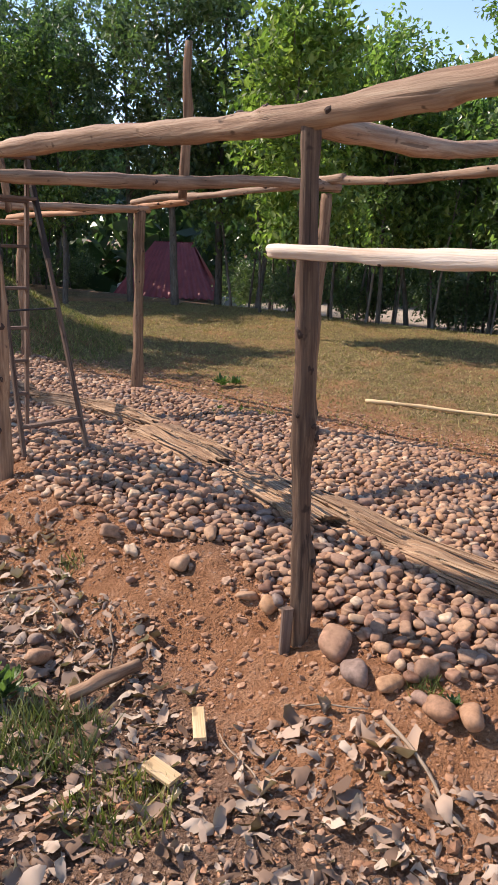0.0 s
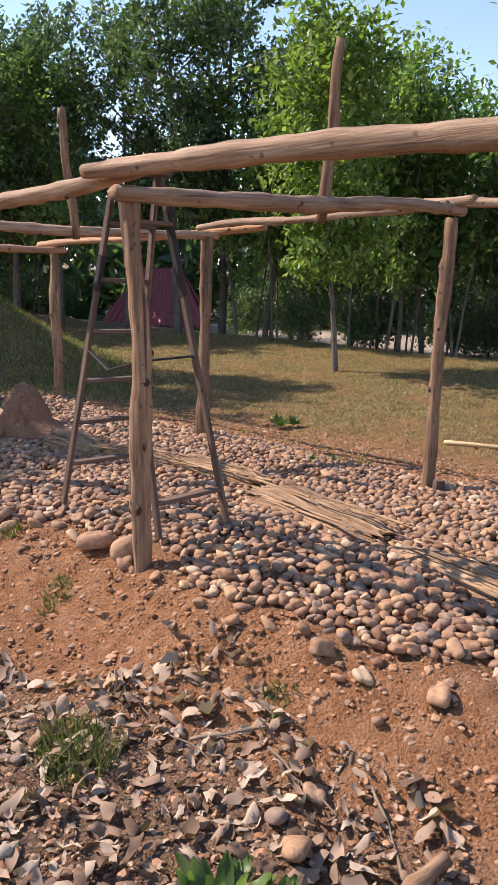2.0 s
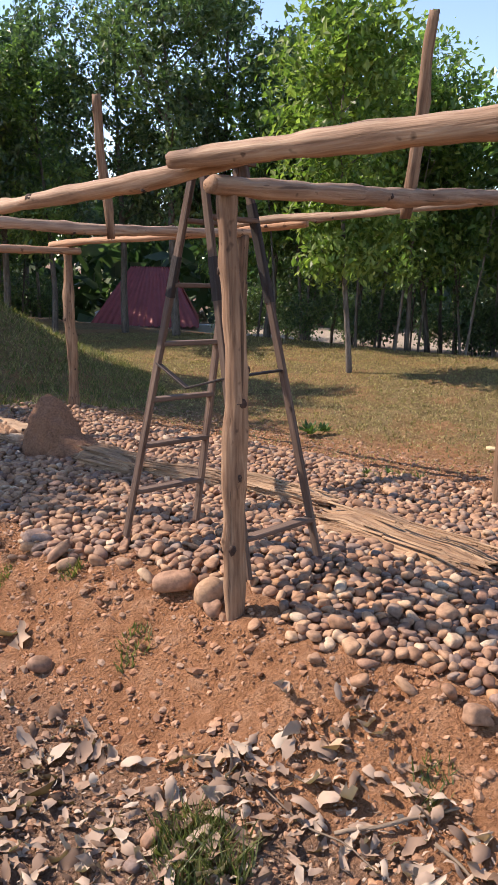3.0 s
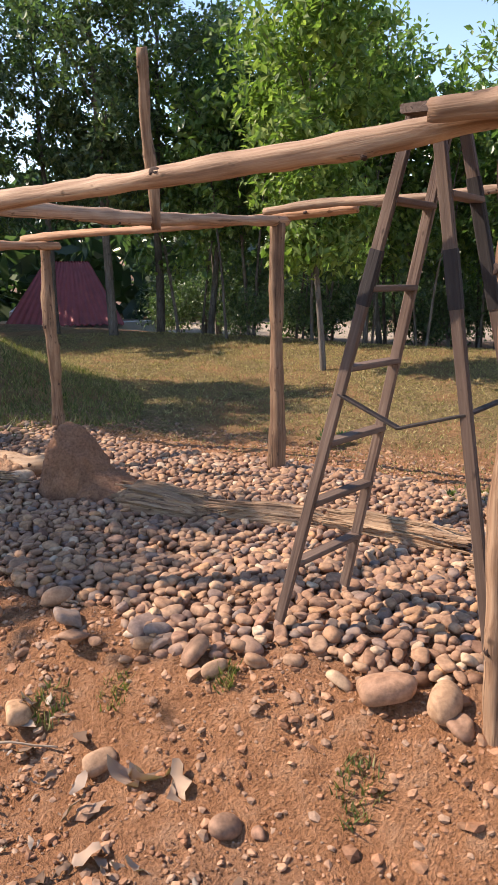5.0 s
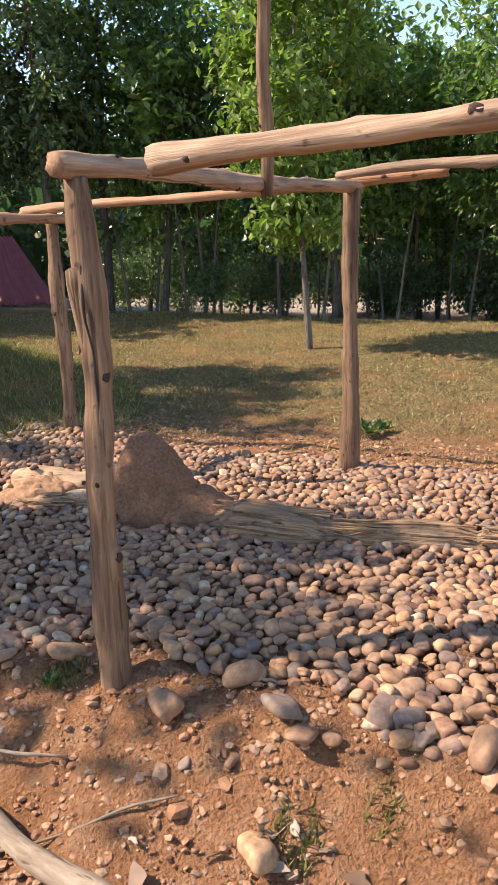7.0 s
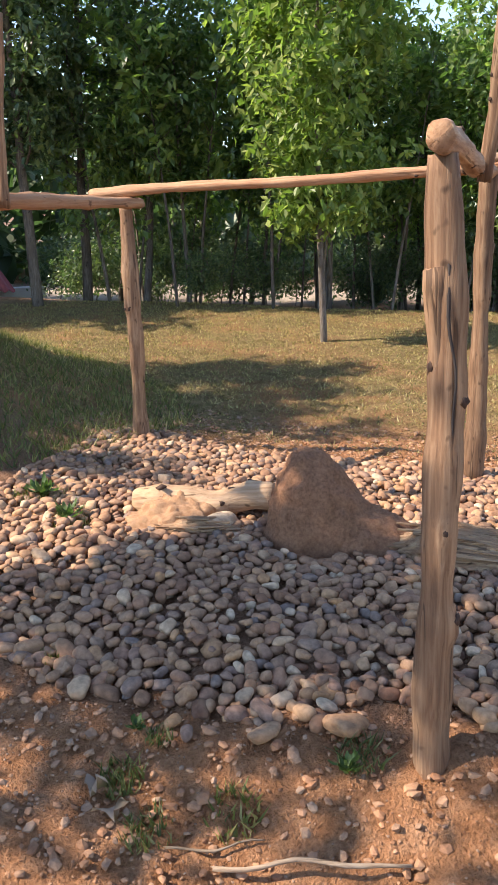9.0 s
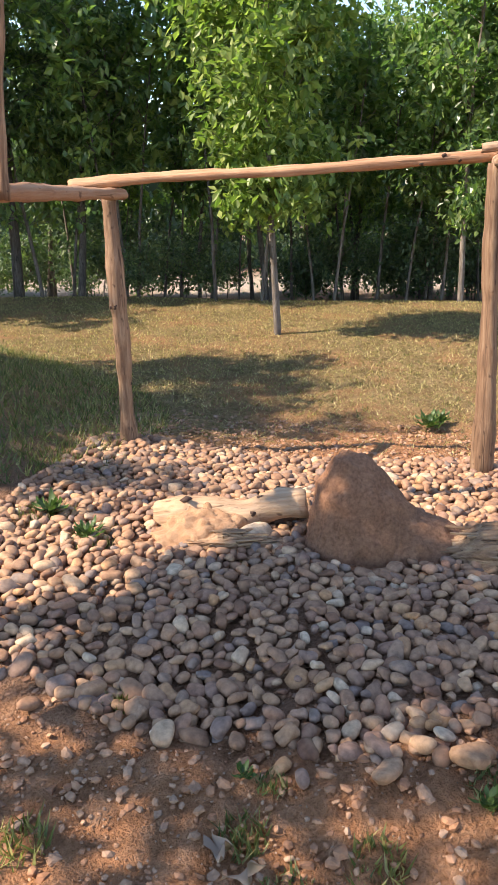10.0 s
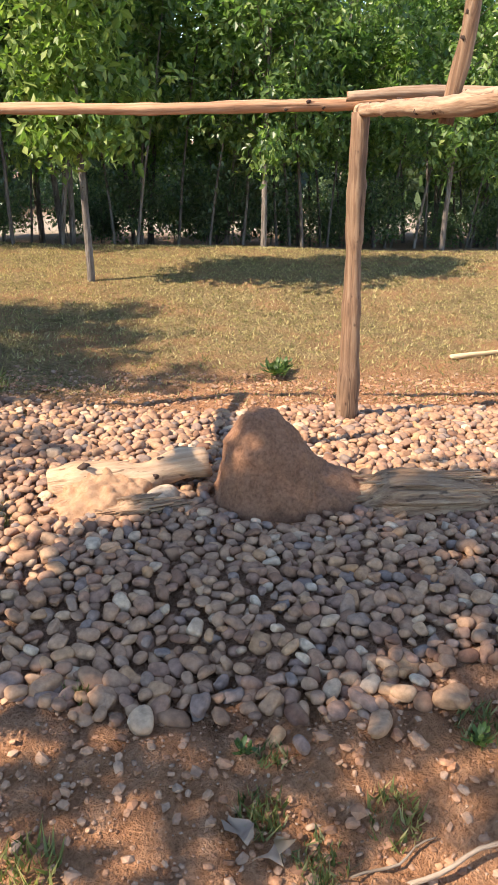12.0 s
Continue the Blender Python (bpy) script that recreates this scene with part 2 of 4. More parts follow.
def lumps(x, y):
    return (np.sin(x * 5.1 + 1.3 * np.sin(y * 3.7)) * np.sin(y * 4.3 + 1.7 * np.sin(x * 2.9)) * 0.6
            + np.sin(x * 11.3 + 2 * np.sin(y * 7.7)) * np.sin(y * 12.1 + x * 3) * 0.3)


def height(x, y):
    """Height of the ground, for numbers or arrays."""
    x, y = np.asarray(x, float), np.asarray(y, float)
    v, u = 0.655 * x + 0.755 * y, -0.755 * x + 0.655 * y
    wob = 0.10 * np.sin(u * 2.3) + 0.06 * np.sin(u * 5.1 + 1)
    z = sum(np.interp(v + wob * (v > 1) * (v < 3) + k, PROFILE_V, PROFILE_Z) for k in (-0.12, 0, 0.12)) / 3
    # the bed's far end runs out at the level of the path
    flat = smoothstep(6.6, 8.2, u) * (1 - smoothstep(2.6, 3.4, v)) * smoothstep(0.2, 1.6, v)
    z = z * (1 - flat) + flat * (-0.13)
    z = z + 0.15 * np.exp(-((u - 4.5) / 2.3) ** 2) * smoothstep(2.1, 2.5, v) * (1 - smoothstep(2.9, 4.2, v))
    bank = 2.1 * np.exp(-((x + 6.6) ** 2 / 7.0 + (y - 13.3) ** 2 / 5.5))
    z = z + bank
    near = smoothstep(0.3, 1.2, v) * (1 - smoothstep(7, 14, v))
    return z + 0.022 * lumps(x, y) * near + 0.03 * np.sin(x * 0.9 + 2) * np.sin(y * 0.8) * smoothstep(6, 9, v)


def on_ground(x, y, dz=0.0):
    return (x, y, float(height(x, y)) + dz)


def axis_steps(lo, hi, step, far):
    out, s, a, b = [], step, lo, hi
    core = list(np.arange(lo, hi + 1e-6, step))
    left, right = [], []
    while a > -far or b < far:
        s *= 1.22
        a, b = a - s, b + s
        left.append(a), right.append(b)
    return np.array(left[::-1] + core + right)


gx, gy = axis_steps(-7.5, 5.0, 0.06, 500), axis_steps(0.0, 13.0, 0.06, 500)
X, Y = np.meshgrid(gx, gy)
Z = height(X, Y)
V = 0.655 * X + 0.755 * Y
UU = -0.755 * X + 0.655 * Y
rough = rng.normal(0, 0.009, Z.shape) * (np.abs(X) < 8) * (Y > 0) * (Y < 13)
nx, ny = len(gx), len(gy)
idx = np.arange(nx * ny).reshape(ny, nx)
quads = np.stack([idx[:-1, :-1], idx[:-1, 1:], idx[1:, 1:], idx[1:, :-1]], -1).reshape(-1, 4)
tris = np.concatenate([quads[:, [0, 1, 2]], quads[:, [0, 2, 3]]])
gm = bulk_mesh("ground", np.stack([X, Y, Z + rough], -1).reshape(-1, 3), tris, GROUND)
wave = 0.35 * np.sin(UU * 1.9) + 0.2 * np.sin(UU * 4.7 + 1)
lawn = smoothstep(6.3, 8.6, V + 0.7 * lumps(X, Y)) + smoothstep(0.2, -0.6, V)
lawn = np.clip(lawn + 0.9 * smoothstep(7.6, 8.6, UU) * smoothstep(4.6, 5.6, V), 0, 1)
litter = smoothstep(2.1, 1.75, V + 0.25 * wave) * smoothstep(0.3, 0.9, V) * smoothstep(5.6, 4.2, UU)
# wood floor darkened for the shade among trees; bed darker between the cobbles
litter = np.clip(litter * 0.9 + smoothstep(13.4, 14.6, V) + 0.6 * smoothstep(2.5, 2.9, V) * (1 - smoothstep(5.3, 5.8, V)), 0, 1)
far = 0.42 * X + 0.907 * Y
track = smoothstep(23.5, 24.5, far) * smoothstep(31, 30, far)
col = gm.color_attributes.new("cover", "FLOAT_COLOR", "POINT")
col.data.foreach_set("color", np.stack([lawn, litter, track, 0 * lawn + 1], -1).astype(np.float32).ravel())
ground = tagged(new("ground", gm), "orange laterite soil, dry lawn and leaf litter", "ground", kind="structure")


def ico(level):
    bm = bmesh.new()
    bmesh.ops.create_icosphere(bm, subdivisions=level, radius=1)
    v = np.array([p.co[:] for p in bm.verts])
    f = np.array([[p.index for p in fc.verts] for fc in bm.faces])
    bm.free()
    return v, f


ICO1, ICO2, ICO3, ICO5 = ico(1), ico(2), ico(3), ico(5)


# ---- round timber ----
def round_log(name, a, b, r0, r1, mat, label, category, bend=0.03, seed=0, knots=5, group="", seg=18, sag=0.0):
    """A peeled trunk from a to b: crooked, tapering, knotty, with cut ends. Its grain runs along its local z."""
    r = np.random.default_rng(seed)
    a, b = Vector(a), Vector(b)
    length = (b - a).length
    n = max(8, int(length / 0.045))
    ph = r.uniform(0, 6.28, 6)
    ks = [(r.uniform(0.06, 0.94) * length, r.uniform(0, 6.28), r.uniform(0.15, 0.5), r.uniform(0.02, 0.05)) for _ in range(knots)]
    q = (b - a).to_track_quat("Z", "Y")
    down = q.inverted() @ Vector((0, 0, -1))
    verts, faces, slots = [], [], []
    for i in range(n + 1):
        s = i / n
        z = s * length
        env = math.sin(math.pi * s)
        cx = bend * (math.sin(5.2 * s + ph[0]) * env + 0.35 * math.sin(13 * s + ph[1]) * env) + down.x * sag * env
        cy = bend * (math.sin(4.1 * s + ph[2]) * env + 0.35 * math.sin(11 * s + ph[3]) * env) + down.y * sag * env
        rad = r0 + (r1 - r0) * s
        rad *= 1 + 0.09 * math.sin(9 * s + ph[4]) + 0.07 * math.sin(length * 11 * s + ph[5]) + 0.045 * math.sin(length * 27 * s + ph[3])
        if i in (0, n):
            rad *= 0.94
        for j in range(seg):
            an = 2 * math.pi * j / seg
            f = 1 + 0.07 * math.sin(2 * an + ph[1] + 4 * s) + 0.045 * math.sin(5 * an + 7 * s + ph[0]) + r.normal(0, 0.008)
            for kz, ka, kh, kw in ks:
                da = (an - ka + math.pi) % (2 * math.pi) - math.pi
                f += kh * math.exp(-((z - kz) / kw) ** 2 - (da / 0.42) ** 2)
            jag = r.normal(0, 0.004) if i in (0, n) else 0
            verts.append((cx + rad * f * math.cos(an), cy + rad * f * math.sin(an), z + jag))
    for i in range(n):
        for j in range(seg):
            k = (j + 1) % seg
            faces.append((i * seg + j, i * seg + k, (i + 1) * seg + k, (i + 1) * seg + j))
            slots.append(0)
    for ring, flip in ((0, True), (n, False)):
        loop = [ring * seg + j for j in range(seg)]
        verts.append(tuple(np.mean([verts[k] for k in loop], axis=0)))
        c = len(verts) - 1
        for j in range(seg):
            f = (loop[j], loop[(j + 1) % seg], c)
            faces.append(f[::-1] if flip else f)
            slots.append(1)
    ob = link_mesh(name, verts, faces, [mat, ENDGRAIN], True, slots=slots)
    ob.matrix_world = Matrix.LocRotScale(a, q, None)
    for kz, ka, kh, kw in (ks if seg > 10 else []):
        ring = min(n, max(0, round(kz / length * n)))
        p = Vector(verts[ring * seg + round(ka / (2 * math.pi) * seg) % seg])
        size = r.uniform(0.25, 0.45) * kw * (1.0 if r0 > 0.036 else 0.7)
        me = bulk_mesh("knot", ICO2[0] * np.array((size, size, size * 1.3)) * (1 + 0.2 * r.normal(0, 1, (len(ICO2[0]), 1))), ICO2[1], KNOT)
        kn = new("knot", me)
        kn.parent = ob
        out = Vector((math.cos(ka), math.sin(ka), 0))
        kn.matrix_basis = Matrix.LocRotScale(p - out * size * 0.55, out.to_track_quat("X", "Z"), Vector((0.7, 1, 1)))
    return tagged(ob, label, category, group)


P1, P2, P3 = (0.265, 3.05), (-1.529, 4.697), (-3.38, 6.30)
Q0, Q1, Q2, Q3 = (2.35, 5.15), (0.45, 6.78), (-1.355, 8.59), (-3.09, 10.29)
P4 = (-5.0, 8.2)


def post(foot, top, r0, r1, seed, label, knots=5, bend=0.02, mat=POST):
    return round_log("wooden_post", on_ground(*foot, -0.15), top, r0, r1, mat, label, "post", bend, seed, knots, "posts of the hut frame")


post(P1, (0.20, 2.99, 1.965), 0.044, 0.040, 1, "dark peeled tree-trunk post set between cobbles and soil", 14, 0.010, DARKPOST)
post(P2, (-1.595, 4.735, 1.83), 0.049, 0.043, 2, "brown peeled tree-trunk post beside the stepladder", 8, 0.016)
post(P3, (-3.40, 6.42, 1.72), 0.053, 0.048, 3, "cracked tree-trunk post with peeling flank", 6, 0.02)
cracked = bpy.data.objects["wooden_post.002"]
flake = round_log("bark_flake", (-3.388, 6.355, 1.00), (-3.425, 6.39, 1.44), 0.014, 0.034, POST, "peeling split flank of the trunk", "", 0.006, 301, 0, "", 10)
split = round_log("crack", (-3.388, 6.318, 0.95), (-3.412, 6.352, 1.45), 0.003, 0.006, DARKBOARD, "dark lengthwise crack", "", 0.012, 302, 0, "", 8)
for piece in (flake, split):
    m = piece.matrix_world.copy()
    piece.parent = cracked
    piece.matrix_basis = cracked.matrix_basis.inverted() @ m
post(Q0, (2.37, 5.2, 1.88), 0.05, 0.045, 4, "peeled tree-trunk post at the end of the bed")
post(Q1, (0.53, 7.0, 1.92), 0.050, 0.044, 5, "leaning brown peeled post on a small wooden block", 5, 0.012)
post(Q2, (-1.325, 8.68, 1.78), 0.063, 0.054, 6, "pale straight peeled post at the lawn edge", 4, 0.012)
post(Q3, (-3.12, 10.36, 1.62), 0.062, 0.048, 7, "slim pale leaning post below the grassy bank", 5, 0.015)
post(P4, (-5.05, 8.25, 1.62), 0.055, 0.048, 8, "peeled tree-trunk post at the end of the bed")


def beam(a, b, r0, r1, seed, label, mat=BEAM, bend=0.03, knots=6, sag=0.0):
    return round_log("wooden_beam", a, b, r0, r1, mat, label, "beam", bend, seed, knots, "beams of the hut frame", 18, sag)


beam((1.50, 1.83, 2.115), (-1.815, 4.81, 1.94), 0.060, 0.040, 11, "thick knotty peeled trunk laid on the front posts", bend=0.034, knots=14, sag=0.05)
beam((-3.20, 6.18, 1.758), (-1.52, 4.67, 1.957), 0.041, 0.040, 12, "smooth peeled trunk laid on the front posts", bend=0.018, knots=7, sag=0.025)
beam((0.18, 2.98, 1.945), (2.45, 5.28, 1.985), 0.044, 0.038, 13, "crooked peeled cross beam on two posts", bend=0.05, knots=5)
beam((-1.66, 4.62, 1.835), (0.63, 7.08, 1.985), 0.045, 0.042, 14, "dark knotty cross beam on two posts", bend=0.028, knots=9)
beam((-3.47, 6.345, 1.757), (-1.24, 8.76, 1.80), 0.039, 0.042, 15, "pale bumpy cross beam on two posts", bend=0.018, knots=10)
beam((-3.00, 10.40, 1.632), (-5.15, 8.15, 1.60), 0.040, 0.042, 16, "smooth orange cross beam on two posts", POLE, 0.02, 3)
beam((0.36, 7.18, 2.035), (2.6, 5.05, 2.10), 0.034, 0.042, 17, "slender peeled pole along the rear posts", bend=0.035)
beam((-1.42, 8.72, 1.865), (0.66, 6.87, 2.05), 0.028, 0.036, 18, "slender crooked pole along the rear posts", bend=0.035)
beam((-3.33, 10.52, 1.690), (-0.79, 8.38, 1.880), 0.038, 0.034, 19, "long slender orange pole along the rear posts", POLE, 0.022)
round_log("wooden_rail", (0.07, 2.97, 1.49), (1.6, 1.64, 1.50), 0.026, 0.032, WHITEWOOD, "freshly peeled white rail tied across a post", "rail", 0.010, 21, 4)


def king_pole(a, b, seed):
    return round_log("king_pole", a, b, 0.034, 0.029, POST, "thin upright pole fixed to a cross beam", "pole", 0.012, seed, 4, "upright roof poles")


king_pole((-0.575, 5.90, 1.80), (-0.526, 5.745, 2.80), 31)
king_pole((-2.35, 7.505, 1.70), (-2.415, 7.335, 2.65), 32)
king_pole((-4.12, 9.17, 1.60), (-4.10, 9.02, 2.5), 33)


# ---- stepladder ----
def board(bm, a, b, w, d, side):
    """A straight board from a to b, w wide along side and d deep, with eased edges."""
    a, b, side = Vector(a), Vector(b), Vector(side)
    ax = (b - a).normalized()
    s = (side - ax * side.dot(ax)).normalized()
    o = ax.cross(s)
    e = min(w, d) * 0.18
    ring = [(w / 2 - e, d / 2), (-w / 2 + e, d / 2), (-w / 2, d / 2 - e), (-w / 2, -d / 2 + e),
            (-w / 2 + e, -d / 2), (w / 2 - e, -d / 2), (w / 2, -d / 2 + e), (w / 2, d / 2 - e)]
    ends = [[bm.verts.new(p + s * i + o * j) for i, j in ring] for p in (a, b)]
    for k in range(8):
        bm.faces.new((ends[0][k], ends[0][(k + 1) % 8], ends[1][(k + 1) % 8], ends[1][k]))
    bm.faces.new(ends[0][::-1])
    bm.faces.new(ends[1])


def aligned_board(name, a, b, w, d, side, mat, parent, label=""):
    """A board as a part whose local z runs along it."""
    a, b = Vector(a), Vector(b)
    q = (b - a).to_track_quat("Z", "Y")
    bm = bmesh.new()
    board(bm, (0, 0, 0), (0, 0, (b - a).length), w, d, q.inverted() @ Vector(side))
    bmesh.ops.recalc_face_normals(bm, faces=bm.faces)
    ob = part(name, bm, mat, parent, label)
    ob.matrix_basis = (parent.matrix_basis.inverted() if parent else Matrix()) @ Matrix.LocRotScale(a, q, None)
    return ob


def stepladder():
    base = tagged(new("stepladder"), "old grey wooden A-frame stepladder with taped rails, standing on cobbles", "ladder")
    foot = {k: Vector(on_ground(*p, 0.06)) for k, p in dict(A=(-2.084, 5.462), B=(-1.715, 5.75), C=(-1.115, 5.095), D=(-1.47, 4.87)).items()}
    top = dict(A=Vector((-1.722, 5.161, 2.0)), B=Vector((-1.525, 5.325, 1.99)), C=Vector((-1.505, 5.25, 1.99)), D=Vector((-1.697, 5.045, 2.0)))
    across = (foot["B"] - foot["A"]).normalized()
    for k in "ABCD":
        rail = aligned_board("rail", foot[k], top[k], 0.024, 0.043, across, LADDER, base)
        if k in "ACD":
            lo, hi = (0.67, 0.77) if k != "C" else (0.66, 0.90)
            aligned_board("tape", foot[k].lerp(top[k], lo), foot[k].lerp(top[k], hi), 0.030, 0.049, across, DARKBOARD, rail, "dark cloth tape wrapped round the rail")
    for p, q, levels in (("A", "B", (0.135, 0.27, 0.40, 0.55, 0.70, 0.855)), ("D", "C", (0.10, 0.86))):
        for s in levels:
            aligned_board("rung", foot[p].lerp(top[p], s), foot[q].lerp(top[q], s), 0.022, 0.055, (0, 0, 1), LADDER, base)
    elbow = Vector((-1.756, 5.102, 0.97))
    a_end, d_end, c_end = foot["A"].lerp(top["A"], 0.5), foot["D"].lerp(top["D"], 0.49), foot["C"].lerp(top["C"], 0.49)
    for p, q in ((a_end, elbow), (elbow, d_end), (d_end, c_end)):
        aligned_board("spreader", p, q, 0.010, 0.026, (0, 0, 1), IRON, base, "folding flat-iron spreader bar")
    mid = (top["A"] + top["C"]) / 2
    aligned_board("top_step", (top["A"] + top["D"]) / 2 - across * 0.03, (top["B"] + top["C"]) / 2 + across * 0.03, 0.03, 0.14, (0, 0, 1), LADDER, base)
    return base


stepladder()


# ---- rotten log pieces along the bed ----
def rotten_piece(a, b, width, high, seed, label, flat=1.0, za=0.02):
    """A broken length of rotten trunk: ridged along the grain, ragged ends, loose splinters."""
    r = np.random.default_rng(seed)
    a, b = Vector((a[0], a[1], float(height(*a)) + za)), Vector((b[0], b[1], float(height(*b)) + za))
    d = b - a
    q = d.to_track_quat("Z", "Y")
    up = q.inverted() @ Vector((0, 0, 1))
    side = Vector((0, 0, 1)).cross(up)
    base = tagged(new("rotten_log"), label, "log", "pieces of the rotten log")
    L, n, seg = d.length, max(20, int(d.length / 0.025)), 60
    ph = r.uniform(0, 6.28, 12)
    ridge = r.normal(0, 1, seg)
    deep = r.uniform(0, 1, seg)
    verts, faces = [], []
    endlow, endhigh = r.uniform(-0.10, 0.02, seg), r.uniform(-0.02, 0.10, seg)
    for i in range(n + 1):
        s = i / n
        w = width / 2 * (0.82 + 0.16 * math.sin(3.1 * s + ph[0]) + 0.06 * math.sin(9 * s + ph[1])) * (0.75 + 0.25 * min(1, 6 * s, 6 * (1 - s)))
        h = high * (0.8 + 0.18 * math.sin(2.6 * s + ph[2]) + 0.08 * math.sin(8 * s + ph[3])) * (0.55 + 0.45 * min(1, 5 * s, 5 * (1 - s)))
        for j in range(seg):
            an = 2 * math.pi * j / seg
            f = 1 + 0.05 * ridge[j] * (0.6 + 0.4 * math.sin(5 * s + ph[j % 12])) + r.normal(0, 0.008)
            if deep[j] > 0.82:
                f -= 0.16 * max(0, math.sin(6 * s + ph[(j * 5) % 12]))
            c, sn = math.cos(an), math.sin(an)
            yy = h * f * (max(sn, 0) ** 0.75 if sn > 0 else -0.35 * abs(sn) ** 0.7)
            z = s * L
            if i == 0:
                z += endlow[j]
            if i == n:
                z += endhigh[j]
            p = side * (w * f * c) + up * yy
            verts.append((p.x, p.y, z))
    for i in range(n):
        for j in range(seg):
            k = (j + 1) % seg
            faces.append((i * seg + j, i * seg + k, (i + 1) * seg + k, (i + 1) * seg + j))
    for ring, flip in ((0, True), (n, False)):
        verts.append(tuple(np.mean(verts[ring * seg:(ring + 1) * seg], axis=0) + np.array((0, 0, 0.06 if flip else -0.06))))
        for j in range(seg):
            f = (ring * seg + j, ring * seg + (j + 1) % seg, len(verts) - 1)
            faces.append(f[::-1] if flip else f)
    body = link_mesh("trunk", verts, faces, ROTTEN, False, base)
    body.matrix_world = Matrix.LocRotScale(a, q, None)
    for _ in range(16):
        z0, ln = r.uniform(-0.06, 0.7) * L, r.uniform(0.25, 0.6) * L
        an = r.uniform(0.2, 2.94)
        p0 = side * (width / 2 * 0.86 * math.cos(an)) + up * (high * 0.88 * math.sin(an) ** 0.75) + Vector((0, 0, z0))
        p1 = p0 + Vector((0, 0, ln)) + side * r.normal(0, 0.015) + up * r.normal(0, 0.006)
        bm = bmesh.new()
        board(bm, p0, p1, r.uniform(0.006, 0.02), r.uniform(0.006, 0.013), side)
        bmesh.ops.recalc_face_normals(bm, faces=bm.faces)
        part("splinter", bm, ROTTEN, base).matrix_world = Matrix.LocRotScale(a, q, None)
    return base


rotten_piece((-2.62, 7.60), (-2.10, 7.20), 0.34, 0.14, 41, "dark weathered length of rotten log beside the termite mound")
rotten_piece((-2.10, 7.16), (-1.46, 6.84), 0.20, 0.12, 42, "split grey length of rotten log on the cobbles")
rotten_piece((-1.52, 6.88), (-0.88, 6.34), 0.24, 0.14, 43, "pale cracked length of rotten log on the cobbles")
rotten_piece((-0.86, 6.06), (-0.24, 5.18), 0.50, 0.14, 44, "straw-coloured slab of rotten log lying on cobbles")
rotten_piece((-0.14, 4.96), (0.42, 4.08), 0.42, 0.12, 45, "dappled flat slab of rotten log on the cobbles")
rotten_piece((0.36, 4.42), (0.92, 3.72), 0.24, 0.10, 46, "orange splintered end of the rotten log")
rotten_piece((0.78, 3.80), (1.55, 3.05), 0.34, 0.10, 47, "orange splintered end of the rotten log")


# ---- termite mound and root stump ----
def fractal(p, scale, octaves=4):
    return noise.fractal(Vector(p) * scale, 1.0, 2.0, octaves)


def earth_lump(name, centre, size, top, tail, seed, mat, label, category, rough_amp=0.03, full=2.0):
    """A lump of earth: dome with a shoulder that trails off towards tail, pocked surface."""
    v, f = ICO5
    out = []
    for x, y, z in v:
        zz = max(z, -0.25)
        fill = math.sqrt((1 - min(1, abs(z)) ** full) / max(1e-6, 1 - min(z * z, 1 - 1e-6))) if z > 0 else 1.0
        x, y = x * fill, y * fill
        flare = 1 + 0.28 * max(0, 0.35 - zz)
        px, py, pz = x * size[0] * flare, y * size[1] * flare, (zz + 0.0) * size[2]
        k = max(0, (px * tail[0] + py * tail[1]))
        px, py = px + tail[0] * k * 0.75 * (1 - max(0, zz)) , py + tail[1] * k * 0.75 * (1 - max(0, zz))
        px, py = px + top[0] * max(zz, 0) ** 1.5, py + top[1] * max(zz, 0) ** 1.5
        tight = 1 - 0.12 * max(zz, 0) ** 2
        px, py = px * tight, py * tight
        n1 = fractal((px + seed, py, pz), 5) * 0.014 + fractal((px, py + seed, pz), 14) * rough_amp + fractal((px, py, pz + seed), 48, 3) * 0.012
        nv = Vector((x, y, z)).normalized() * n1
        out.append((px + nv.x, py + nv.y, pz + nv.z))
    ob = link_mesh(name, out, [tuple(int(i) for i in t) for t in f], mat)
    ob.location = centre
    return tagged(ob, label, category)


mound = earth_lump("termite_mound", on_ground(-2.91, 7.94, -0.02), (0.225, 0.225, 0.49), (-0.02, 0.03), (0.70, -0.64), 3.1, CLAY, "brown earthen termite mound over the rotten log", "termite mound", 0.020, 2.35)
shoulder = earth_lump("shoulder", (0, 0, 0), (0.25, 0.19, 0.23), (-0.05, 0.03), (0.72, -0.66), 5.2, CLAY, "", "", 0.016, 2.2)
shoulder.parent = mound
shoulder.location = (0.20, -0.17, -0.01)
earth_lump("earth_mass", on_ground(-3.47, 8.44, -0.02), (0.30, 0.22, 0.155), (0.05, 0.05), (0.5, 0.4), 8.4, PALEEARTH, "low mass of pale orange earth under the root stump", "earth", 0.04, 2.0)
STUMPTOP = on_ground(-3.02, 8.36)[2]
round_log("root_stump", (-3.60, 8.72, STUMPTOP + 0.04), (-2.96, 8.28, STUMPTOP + 0.13), 0.115, 0.075, STUMP, "smooth pale root stump half buried in earth", "stump", 0.03, 48, 6)
rotten_piece((-3.55, 8.28), (-3.28, 8.18), 0.16, 0.08, 49, "dark broken root end among cobbles")


